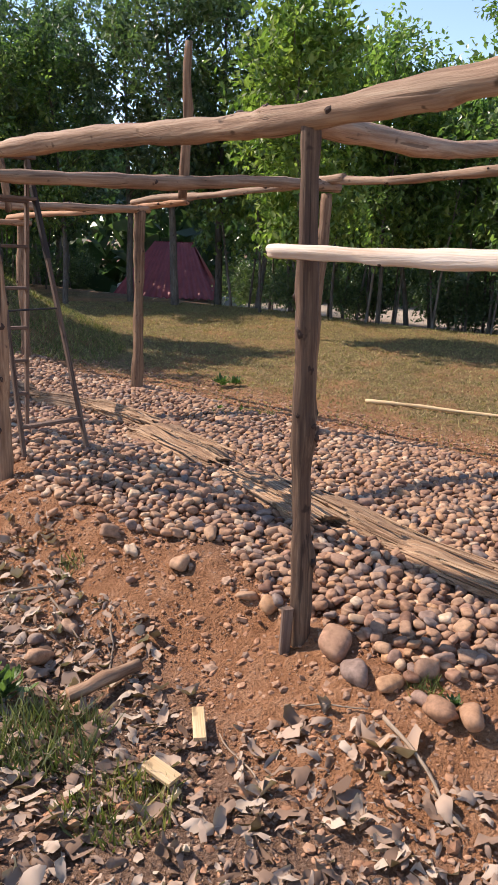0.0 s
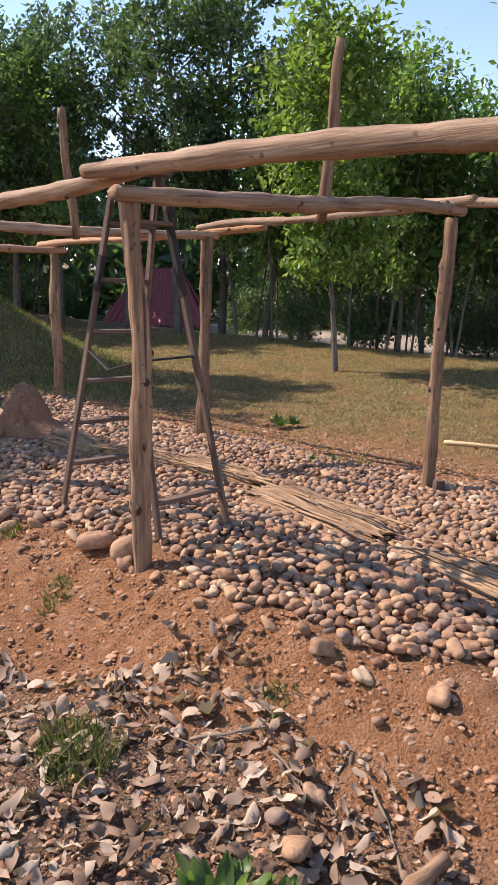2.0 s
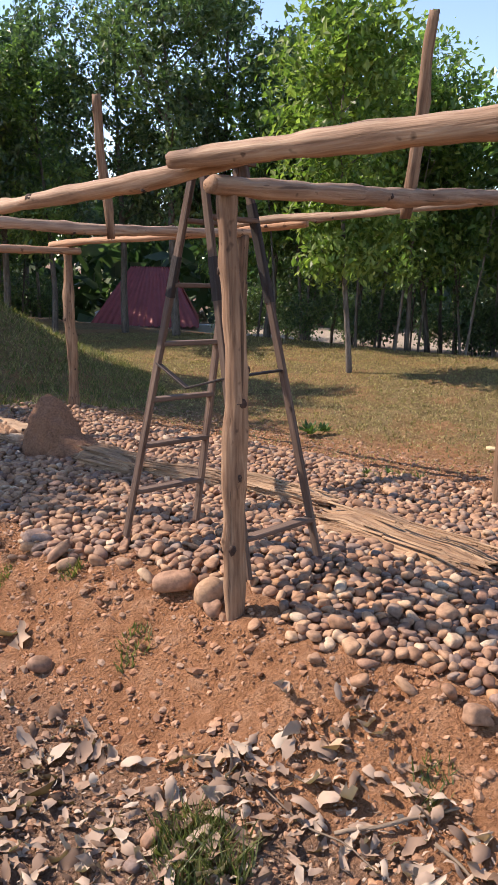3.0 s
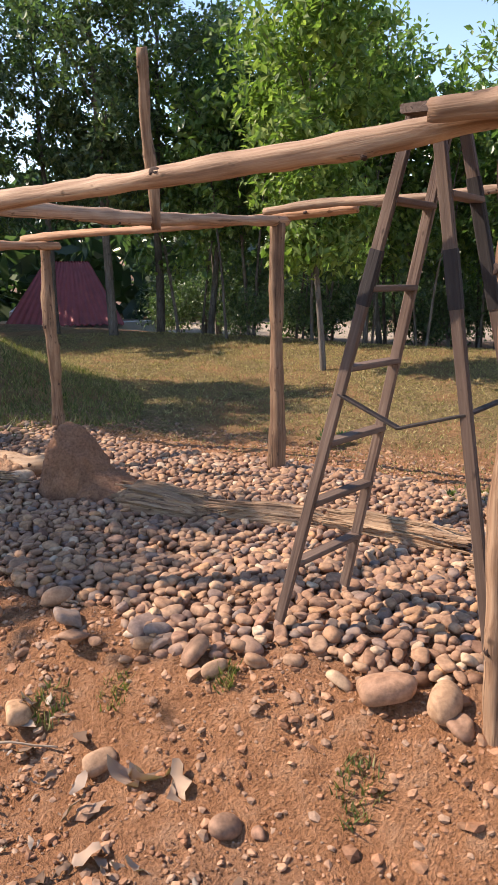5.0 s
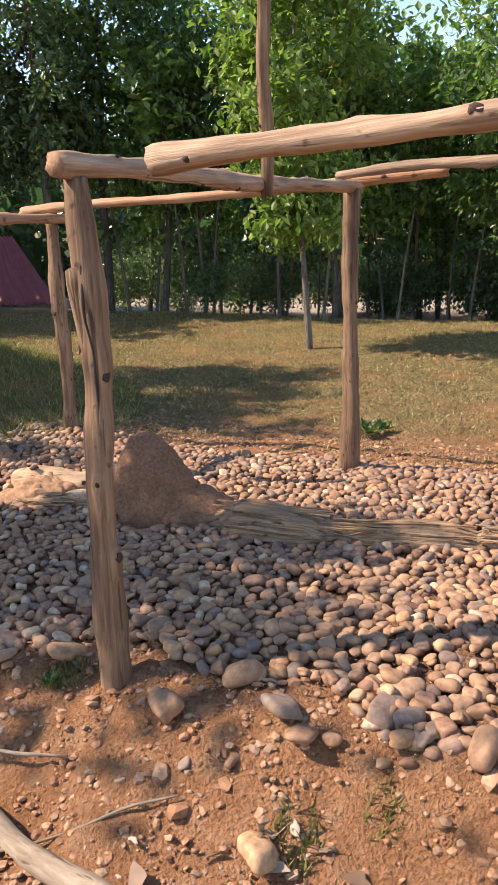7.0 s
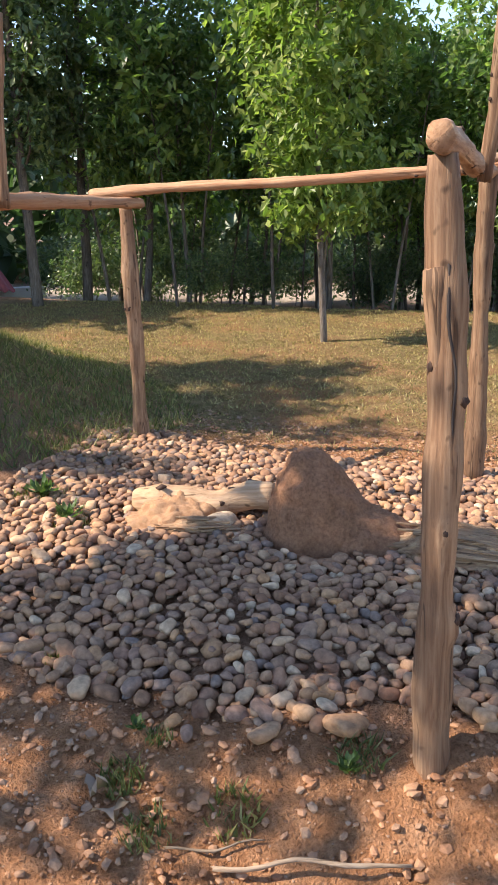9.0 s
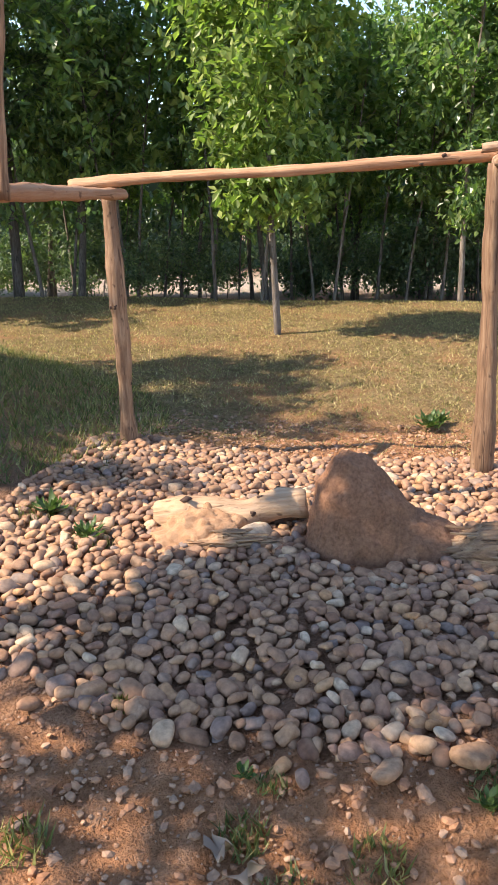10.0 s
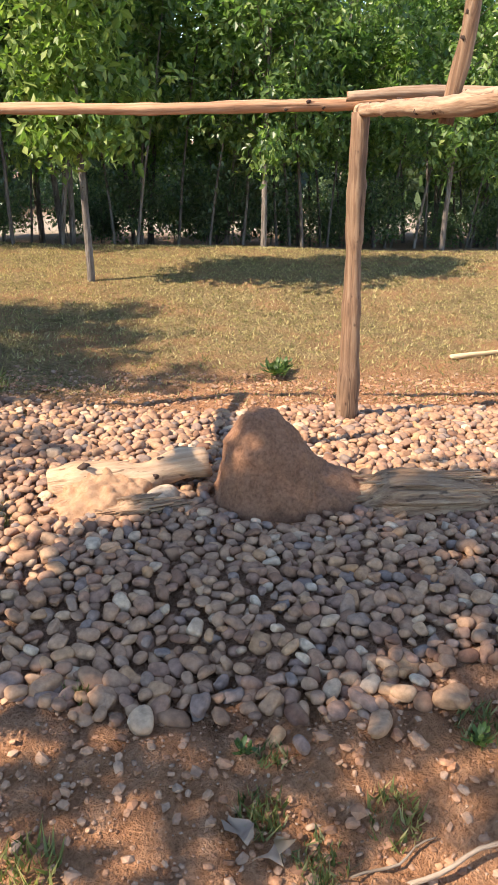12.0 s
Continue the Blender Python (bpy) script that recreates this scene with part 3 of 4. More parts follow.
# ---- stones ----
def stone_points(kind, size, r, level=ICO2):
    """Points of one water-worn stone."""
    v = level[0]
    p = np.sign(v) * np.abs(v) ** r.uniform(0.6, 0.95)
    w = r.normal(0, 1, (3, 3))
    ph = r.uniform(0, 6.28, 3)
    lump = sum(np.sin(v @ w[k] * 1.6 + ph[k]) for k in range(3))[:, None] * 0.13
    p = p * (1 + lump) * np.array(size)
    a, b, c = r.uniform(0, 6.28), r.normal(0, 0.28), r.normal(0, 0.28)
    m = np.array(Euler((b, c, a)).to_matrix())
    return p @ m.T


def border_stone(x, y, size, seed, label="large water-worn brown stone along the bed's edge", sink=0.25):
    r = np.random.default_rng(seed)
    p = stone_points("", size, r, ICO3)
    me = bulk_mesh("stone", p, ICO3[1], COBBLE)
    ob = new("stone", me)
    ob.location = on_ground(x, y, -float(p[:, 2].min()) - size[2] * 2 * sink)
    return tagged(ob, label, "stone", "border stones")


# stones along the edge: by the first post, the ladder, the cracked post and the mound
BY_FIRST = [(-1.09, 4.13, 0.042), (-1.04, 4.22, 0.038), (-0.94, 3.24, 0.05), (-0.93, 4.06, 0.045), (-0.89, 3.09, 0.08), (-0.79, 3.31, 0.051), (-0.78, 4.0, 0.046), (-0.71, 3.88, 0.058), (-0.67, 3.75, 0.039), (-0.58, 3.72, 0.047), (-0.55, 3.53, 0.038), (-0.31, 3.57, 0.064), (0.03, 3.33, 0.053), (0.12, 3.25, 0.052), (0.39, 2.9, 0.084), (0.47, 2.72, 0.072), (0.58, 2.64, 0.062), (0.68, 2.67, 0.051), (0.7, 2.55, 0.053), (0.76, 2.47, 0.071), (0.81, 2.76, 0.047), (0.85, 2.42, 0.074)]
BY_LADDER = [(-2.43, 5.42, 0.063), (-2.42, 4.81, 0.062), (-2.37, 5.31, 0.048), (-2.35, 5.4, 0.034), (-2.32, 4.77, 0.031), (-2.22, 5.41, 0.057), (-2.21, 5.29, 0.055), (-2.08, 5.26, 0.045), (-1.95, 5.08, 0.051), (-1.91, 3.62, 0.039), (-1.86, 3.71, 0.034), (-1.81, 4.99, 0.117), (-1.65, 4.86, 0.094), (-1.63, 4.76, 0.051), (-1.46, 4.56, 0.046), (-1.31, 4.42, 0.037), (-1.24, 4.28, 0.034)]
BY_CRACKED = [(-3.29, 5.34, 0.047), (-3.26, 5.84, 0.031), (-3.13, 5.51, 0.073), (-3.12, 5.76, 0.029), (-2.99, 6.07, 0.081), (-2.92, 5.82, 0.072), (-2.9, 5.71, 0.068), (-2.81, 5.23, 0.061), (-2.81, 5.67, 0.036), (-2.7, 5.55, 0.031), (-2.64, 5.51, 0.03), (-2.6, 5.71, 0.068), (-2.56, 5.64, 0.061), (-2.49, 5.77, 0.063), (-2.48, 5.56, 0.05), (-1.83, 6.75, 0.065), (-1.75, 7.06, 0.054), (-1.56, 6.96, 0.062)]
BY_MOUND = [(-4.59, 7.62, 0.047), (-4.47, 7.66, 0.053), (-4.42, 7.51, 0.05), (-4.38, 7.38, 0.05), (-4.38, 7.72, 0.044), (-4.27, 7.22, 0.059), (-4.27, 7.4, 0.046), (-4.17, 7.17, 0.054), (-4.08, 7.07, 0.039), (-4.04, 6.87, 0.035), (-4.01, 6.8, 0.035), (-4.01, 6.98, 0.031), (-3.94, 6.77, 0.026), (-3.93, 6.88, 0.043), (-3.83, 6.8, 0.038), (-3.79, 6.67, 0.061), (-3.74, 6.76, 0.053), (-3.69, 6.87, 0.045), (-3.61, 6.62, 0.048), (-3.6, 6.75, 0.039), (-3.54, 6.55, 0.067), (-3.28, 8.24, 0.104), (-3.27, 6.03, 0.071), (-3.05, 7.84, 0.08)]
for k, (x, y, w) in enumerate(BY_FIRST + BY_LADDER + BY_CRACKED + BY_MOUND):
    border_stone(x, y, (w * 0.98, w * (0.58 + 0.07 * (k % 3)), w * (0.40 + 0.05 * (k % 4))), 200 + k)


def in_bed(x, y):
    v, u = 0.655 * x + 0.755 * y, -0.755 * x + 0.655 * y
    edge = 0.09 * math.sin(u * 3.1) + 0.06 * math.sin(u * 7.3 + 2)
    lo = 2.62 + edge - 0.55 * max(0.0, min(1.0, (0.7 - u) / 1.2)) + 0.1 * max(0, min(1, (u - 6.4)))
    hi = 5.85 + 0.15 * math.sin(u * 2.1 + 1) - 0.45 * max(0.0, min(1.0, (3.0 - u) / 2))
    return lo < v < hi and -1.6 < u < 9.3


def blocked(x, y):
    """Where posts, the mound and the log stand."""
    for (px, py), rr in ((P1, 0.08), (P2, 0.085), (P3, 0.09), (Q1, 0.075), (Q2, 0.08), (Q3, 0.075), ((-2.88, 7.92), 0.30), ((-2.68, 7.74), 0.22), ((-3.44, 8.52), 0.22)):
        if (x - px) ** 2 + (y - py) ** 2 < rr * rr:
            return True
    return False


def scatter(count, inside, gap, seed, box):
    """Points no closer than gap to one another."""
    r = np.random.default_rng(seed)
    cell, grid, out = gap / 1.42, {}, []
    for x, y in r.uniform((box[0], box[2]), (box[1], box[3]), (count, 2)):
        i, j = int(x // cell), int(y // cell)
        if any((p := grid.get((i + a, j + b))) and (p[0] - x) ** 2 + (p[1] - y) ** 2 < gap * gap for a in (-2, -1, 0, 1, 2) for b in (-2, -1, 0, 1, 2)):
            continue
        if inside(x, y):
            grid[(i, j)] = (x, y)
            out.append((x, y))
    return out


def free_bed(x, y):
    return in_bed(x, y) and not blocked(x, y)


bed = tagged(new("cobble_bed"), "bed of brown and grey river cobbles", "cobbles", kind="structure")
SHAPES = []
for k in range(14):
    r = np.random.default_rng(500 + k)
    SHAPES.append(bulk_mesh("cobble", stone_points("", (r.uniform(0.95, 1.25), r.uniform(0.7, 0.95), r.uniform(0.48, 0.72)), r, ICO3), ICO3[1], COBBLE))
low = scatter(160000, free_bed, 0.056, 61, (-7.5, 4.5, 1.5, 12.5))
high = scatter(190000, free_bed, 0.0465, 62, (-7.5, 4.5, 1.5, 12.5))
rest_v, rest_f, total, singles = [], [], 0, 0
r = np.random.default_rng(63)
for layer, pts, lo, hi, lift in ((0, low, 0.028, 0.038, 0.0), (1, high, 0.0185, 0.0345, 0.020)):
    for x, y in pts:
        s = r.uniform(lo, hi) * (1.25 if r.random() < 0.12 else 1.0)
        z = float(height(x, y)) + lift + s * 0.25
        if layer == 1 and singles < 300 and -4.6 < x < -3.2 and 6.4 < y < 7.5:
            ob = new("cobble", SHAPES[int(r.integers(14))])
            ob.matrix_world = pose(x, y, z, r.normal(0, 18), r.normal(0, 18), r.uniform(0, 360)) @ Matrix.Scale(s, 4)
            ob.parent = bed
            singles += 1
            continue
        near = 0.655 * x + 0.755 * y < 3.3
        v, f = ICO1 if layer == 0 else ICO3 if near else ICO2
        p = stone_points("", (s * r.uniform(0.95, 1.3), s * r.uniform(0.7, 0.95), s * r.uniform(0.48, 0.72)), r, (v, f)) + np.array((x, y, z))
        rest_v.append(p), rest_f.append(f + total)
        total += len(p)
rest = new("cobbles", bulk_mesh("cobbles", np.concatenate(rest_v), np.concatenate(rest_f), COBBLES))
rest.parent = bed
tagged(rest, "the many further cobbles", kind="stuff")


def grit_zone(x, y):
    v, u = 0.655 * x + 0.755 * y, -0.755 * x + 0.655 * y
    return (1.0 < v < 2.9 or (5.6 < v < 7.4 and (x * 37.1 + y * 91.7) % 1 < 0.6)) and -2 < u < 9.8


grit_v, grit_f, total = [], [], 0
r = np.random.default_rng(64)
for x, y in scatter(230000, grit_zone, 0.0165, 65, (-7.5, 4.0, 0.5, 12.5)):
    s = 0.004 + 0.016 * r.random() ** 3
    if r.random() < (0.011 if -0.755 * x + 0.655 * y < 6.2 else 0.005):
        s = r.uniform(0.018, 0.034)
    p = stone_points("", (s * 1.2, s * 0.9, s * 0.6), r, ICO1) + np.array((x, y, float(height(x, y)) + s * 0.15))
    grit_v.append(p), grit_f.append(ICO1[1] + total)
    total += len(p)
tagged(new("gravel", bulk_mesh("gravel", np.concatenate(grit_v), np.concatenate(grit_f), GRIT, False)), "small loose gravel and clods on the soil", "gravel", kind="stuff")


# ---- dry leaves and twigs ----
def leaf_shape(r, length, width, curl):
    """One leaf: five cross rows, folded on its rib and curled."""
    rows, v, f = 5, [], []
    for i in range(rows):
        s = i / (rows - 1)
        w = width * math.sin(math.pi * (0.08 + 0.86 * s)) ** 0.8
        z = curl * length * (s - 0.5) ** 2 * 2 + r.normal(0, 0.03) * length
        x = (s - 0.5) * length
        e = curl * width * 0.7
        v += [(x, -w / 2, z + e), (x, 0, z), (x, w / 2, z + e * r.uniform(0.3, 1.2))]
    for i in range(rows - 1):
        for j in (0, 1):
            a = i * 3 + j
            f += [(a, a + 1, a + 4), (a, a + 4, a + 3)]
    return np.array(v), np.array(f)


def litter_zone(x, y):
    v, u = 0.655 * x + 0.755 * y, -0.755 * x + 0.655 * y
    keep = (2.16 if u < 3.6 else 2.0) + 0.16 * math.sin(u * 2.2 + 0.5) + 0.1 * math.sin(u * 5.7)
    return 0.7 < v < keep and -2.2 < u < 6.4


lv, lf, total = [], [], 0
r = np.random.default_rng(71)
spots = scatter(160000, litter_zone, 0.021, 72, (-6, 4, 0.2, 8))
spots = [p for p in spots if -0.755 * p[0] + 0.655 * p[1] < 4.6 or r.random() < 0.3]
spots = [p for p in spots if r.random() < 0.8]
for x, y in spots:
    ln = 0.018 + 0.10 * r.random() ** 2.6
    v, f = leaf_shape(r, ln, ln * r.uniform(0.25, 0.6), r.uniform(-0.5, 0.6))
    v = v + r.normal(0, 0.05 * ln, v.shape)
    m = np.array(Euler((r.normal(0, 0.34), r.normal(0, 0.34), r.uniform(0, 6.28))).to_matrix())
    p = v @ m.T
    p = p + np.array((x, y, float(height(x, y)) - p[:, 2].min() * 0.7 + r.uniform(0, 0.02)))
    lv.append(p), lf.append(f + total)
    total += len(p)
tagged(new("leaf_litter", bulk_mesh("leaf_litter", np.concatenate(lv), np.concatenate(lf), DRYLEAF)), "curled grey-brown dry leaves covering the trench", "leaves", kind="stuff")


def big_leaf(x, y, ln, yaw, seed):
    r = np.random.default_rng(seed)
    ln = ln * 0.85
    v, f = leaf_shape(r, ln, ln * 0.5, 0.45)
    ob = new("dry_leaf", bulk_mesh("dry_leaf", v + r.normal(0, 0.011, v.shape), f, DRYLEAF))
    ob.matrix_world = pose(*on_ground(x, y, 0.018), r.normal(0, 14), r.normal(0, 14), yaw)
    return tagged(ob, "large curled pale dry leaf on the ground", "leaf", "large dry leaves")


for k, (x, y, ln) in enumerate([(-1.64, 4.02, 0.16), (-1.58, 3.96, 0.14), (-1.22, 3.96, 0.13), (-1.70, 4.06, 0.12), (-4.33, 6.72, 0.14), (-4.30, 6.64, 0.11), (0.62, 2.34, 0.20), (0.50, 2.40, 0.16),
                                (0.10, 2.30, 0.15), (0.35, 2.62, 0.14), (-2.74, 5.14, 0.18), (-2.66, 5.08, 0.16), (-2.55, 5.02, 0.15), (-0.85, 3.42, 0.12), (-0.2, 2.85, 0.12), (-1.36, 4.2, 0.1)]):
    big_leaf(x, y, ln, 67 * k, 700 + k)


def stick(a, b, r0, mat, name, label, category, seed, bend=0.01, lift=0.0):
    r1 = r0 * 0.75
    return round_log(name, on_ground(*a, r0 + lift), on_ground(*b, r1 + lift), r0, r1, mat, label, category, bend, seed, 2, "", 8)


def tri_wood(x, y, ln, w, yaw, seed, tilt=8):
    base = new("wood_offcut")
    bm = bmesh.new()
    board(bm, (0, 0, -ln / 2), (0, 0, ln / 2), w, 0.018, (1, 0, 0))
    me = bpy.data.meshes.new("wood_offcut")
    bm.to_mesh(me), bm.free()
    me.materials.append(SPLIT)
    base.data = None
    ob = new("wood_offcut", me)
    bpy.data.objects.remove(base)
    ob.matrix_world = pose(*on_ground(x, y, 0.05), 90 + tilt, 0, yaw)
    return tagged(ob, "freshly split yellow wood offcut on the leaves", "offcut", "wood offcuts")


tri_wood(-0.13, 2.62, 0.17, 0.05, 8, 1)
tri_wood(-0.24, 2.36, 0.13, 0.07, 55, 2)
stick((-0.68, 2.80), (-0.42, 3.0), 0.036, POST, "branch_stub", "short thick brown branch lying in dry leaves", "branch", 81, 0.01, 0.03)
stick((1.28, 9.30), (3.6, 8.34), 0.024, SPLIT, "bamboo_pole", "long pale bamboo pole lying on the lawn", "pole", 82)
stick((-3.98, 6.12), (-3.28, 5.20), 0.045, TWIG, "fallen_branch", "pale barkless branch lying on the soil", "branch", 83, 0.02, 0.01)
TWIGS = [(-4.2, 6.46, -3.93, 6.37), (-3.40, 5.47, -2.97, 5.33), (-2.92, 6.06, -2.88, 5.95), (-4.45, 8.35, -4.15, 8.58), (-0.95, 3.55, -0.72, 3.2), (-1.25, 3.66, -0.85, 3.64), (-0.05, 2.6, 0.12, 2.3), (-3.9, 5.9, -3.3, 5.75), (0.55, 2.5, 0.75, 2.05),
         (-1.5, 3.9, -1.15, 3.5), (-0.6, 3.3, -0.55, 2.95), (-4.1, 6.35, -3.6, 6.1), (0.2, 2.7, 0.5, 2.55)]
for k, (x0, y0, x1, y1) in enumerate(TWIGS):
    stick((x0, y0), (x1, y1), 0.004 + 0.002 * (k % 3), TWIG, "twig", "thin dry twig on the ground", "twig", 90 + k, 0.015, 0.015)


def stub(x, y, w, h, yaw):
    bm = bmesh.new()
    board(bm, (0, 0, -0.1), (0, 0, h), w, w * 0.7, (1, 0, 0))
    ob = part("wooden_stake", bm, LADDER, None)
    ob.matrix_world = pose(*on_ground(x, y), 0, 2, yaw)
    return tagged(ob, "short grey wooden stake wedged against a post", "stake")


stub(0.198, 3.0, 0.045, 0.20, 20)
stub(0.505, 6.67, 0.09, 0.10, 30)


# ---- grass and weeds ----
def blades(name, zone, count, seed, box, hmin, hmax, mat, label, lean=0.5, width=0.006):
    r = np.random.default_rng(seed)
    pts = r.uniform((box[0], box[2]), (box[1], box[3]), (count, 2))
    pts = np.array([p for p in pts if zone(*p)])
    n = len(pts)
    h = r.uniform(hmin, hmax, n)
    a = r.uniform(0, 6.28, n)
    l = r.normal(0, lean, (n, 2)) * h[:, None]
    z = height(pts[:, 0], pts[:, 1])
    w = width * r.uniform(0.6, 1.4, n)
    dx, dy = np.cos(a) * w, np.sin(a) * w
    b0 = np.stack([pts[:, 0] - dx, pts[:, 1] - dy, z - 0.004], -1)
    b1 = np.stack([pts[:, 0] + dx, pts[:, 1] + dy, z - 0.004], -1)
    tip = np.stack([pts[:, 0] + l[:, 0], pts[:, 1] + l[:, 1], z + h], -1)
    v = np.stack([b0, b1, tip], 1).reshape(-1, 3)
    ob = new(name, bulk_mesh(name, v, np.arange(3 * n).reshape(-1, 3), mat, False))
    return tagged(ob, label, "grass", kind="stuff")


def lawn_zone(x, y):
    v = 0.655 * x + 0.755 * y
    return 6.3 < v + 0.5 * float(lumps(x, y)) < 14.5 and (v > 7.5 or (x * 7.3 + y * 3.1) % 1 < 0.35)


blades("lawn_grass", lawn_zone, 260000, 101, (-9, 11, 5, 20), 0.012, 0.040, BLADE, "short sun-dried straw-coloured lawn grass", 0.9, 0.006)


def bank_zone(x, y):
    return (x + 5.6) ** 2 / 12 + (y - 12.2) ** 2 / 8 < 1


blades("bank_grass", bank_zone, 60000, 102, (-10, -1, 8, 16), 0.03, 0.10, GREENBLADE, "green and dry grass on the shaded bank", 0.6, 0.006)


def tuft(x, y, radius, count, hmin, hmax, seed, mat=GREENBLADE, label="small tuft of green grass in the soil", width=0.005):
    return blades("grass_tuft", lambda px, py: (px - x) ** 2 + (py - y) ** 2 < radius ** 2, count, seed, (x - radius, x + radius, y - radius, y + radius), hmin, hmax, mat, label, 0.45, width)


TUFTS = [(-0.72, 2.55, 0.24, 800, 0.04, 0.15), (-0.36, 2.22, 0.2, 420, 0.03, 0.10), (-1.68, 3.6, 0.16, 420, 0.04, 0.13), (-1.73, 3.72, 0.12, 260, 0.03, 0.10),
         (-0.9, 3.75, 0.08, 120, 0.02, 0.06), (-2.0, 4.75, 0.09, 160, 0.02, 0.06), (-3.55, 6.45, 0.08, 160, 0.02, 0.07), (-3.0, 5.5, 0.08, 130, 0.02, 0.06),
         (-2.35, 5.28, 0.07, 120, 0.02, 0.06), (-4.25, 6.74, 0.07, 150, 0.02, 0.06), (-4.23, 6.54, 0.08, 160, 0.02, 0.06), (-3.98, 6.48, 0.08, 160, 0.02, 0.06),
         (-4.09, 6.84, 0.05, 90, 0.02, 0.05), (-4.82, 7.04, 0.10, 180, 0.02, 0.07), (-4.33, 7.47, 0.05, 80, 0.02, 0.06), (-3.98, 8.66, 0.14, 260, 0.02, 0.06),
         (-4.08, 9.06, 0.16, 300, 0.02, 0.07), (-3.6, 9.9, 0.35, 500, 0.02, 0.07), (0.72, 2.62, 0.07, 120, 0.02, 0.06), (-0.05, 7.7, 0.25, 360, 0.02, 0.08),
         (-0.3, 7.35, 0.15, 260, 0.02, 0.07), (-2.75, 5.45, 0.07, 110, 0.02, 0.06)]
for k, (x, y, rad, cnt, h0, h1) in enumerate(TUFTS):
    tuft(x, y, rad, cnt, h0, h1, 110 + k)


def weed(x, y, size, seed, leaves=14, label="low green broad-leaved weed"):
    r = np.random.default_rng(seed)
    vs, fs, tot = [], [], 0
    for k in range(2 * leaves):
        v, f = leaf_shape(r, size * r.uniform(0.35, 0.8), size * r.uniform(0.18, 0.32), 0.25)
        v = v + np.array((size * r.uniform(0.2, 0.8), 0, 0))
        m = np.array(Euler((0, -r.uniform(0.25, 1.1), 2.4 * k + r.normal(0, 0.3))).to_matrix())
        p = v @ m.T + np.array((0, 0, 0.01 + size * 0.25 * r.random()))
        vs.append(p), fs.append(f + tot)
        tot += len(p)
    ob = new("weed_plant", bulk_mesh("weed_plant", np.concatenate(vs), np.concatenate(fs), WEED))
    ob.location = on_ground(x, y)
    return tagged(ob, label, "plant", "weeds")


weed(-0.48, 10.0, 0.16, 131, 22)
weed(-0.30, 10.06, 0.13, 132, 16)
weed(-1.12, 2.84, 0.19, 133, 22, "green leafy weed beside the path")
weed(-0.96, 2.80, 0.16, 134, 18, "green leafy weed beside the path")
weed(-0.36, 7.5, 0.07, 135)
weed(-0.15, 7.66, 0.07, 136)
weed(-4.0, 8.66, 0.11, 141, 16, "small green creeper between the cobbles")
weed(-4.06, 9.05, 0.12, 142, 16, "small green creeper between the cobbles")
weed(-3.62, 6.42, 0.06, 137)
weed(-4.15, 6.9, 0.05, 138)
weed(0.8, 2.5, 0.05, 139)


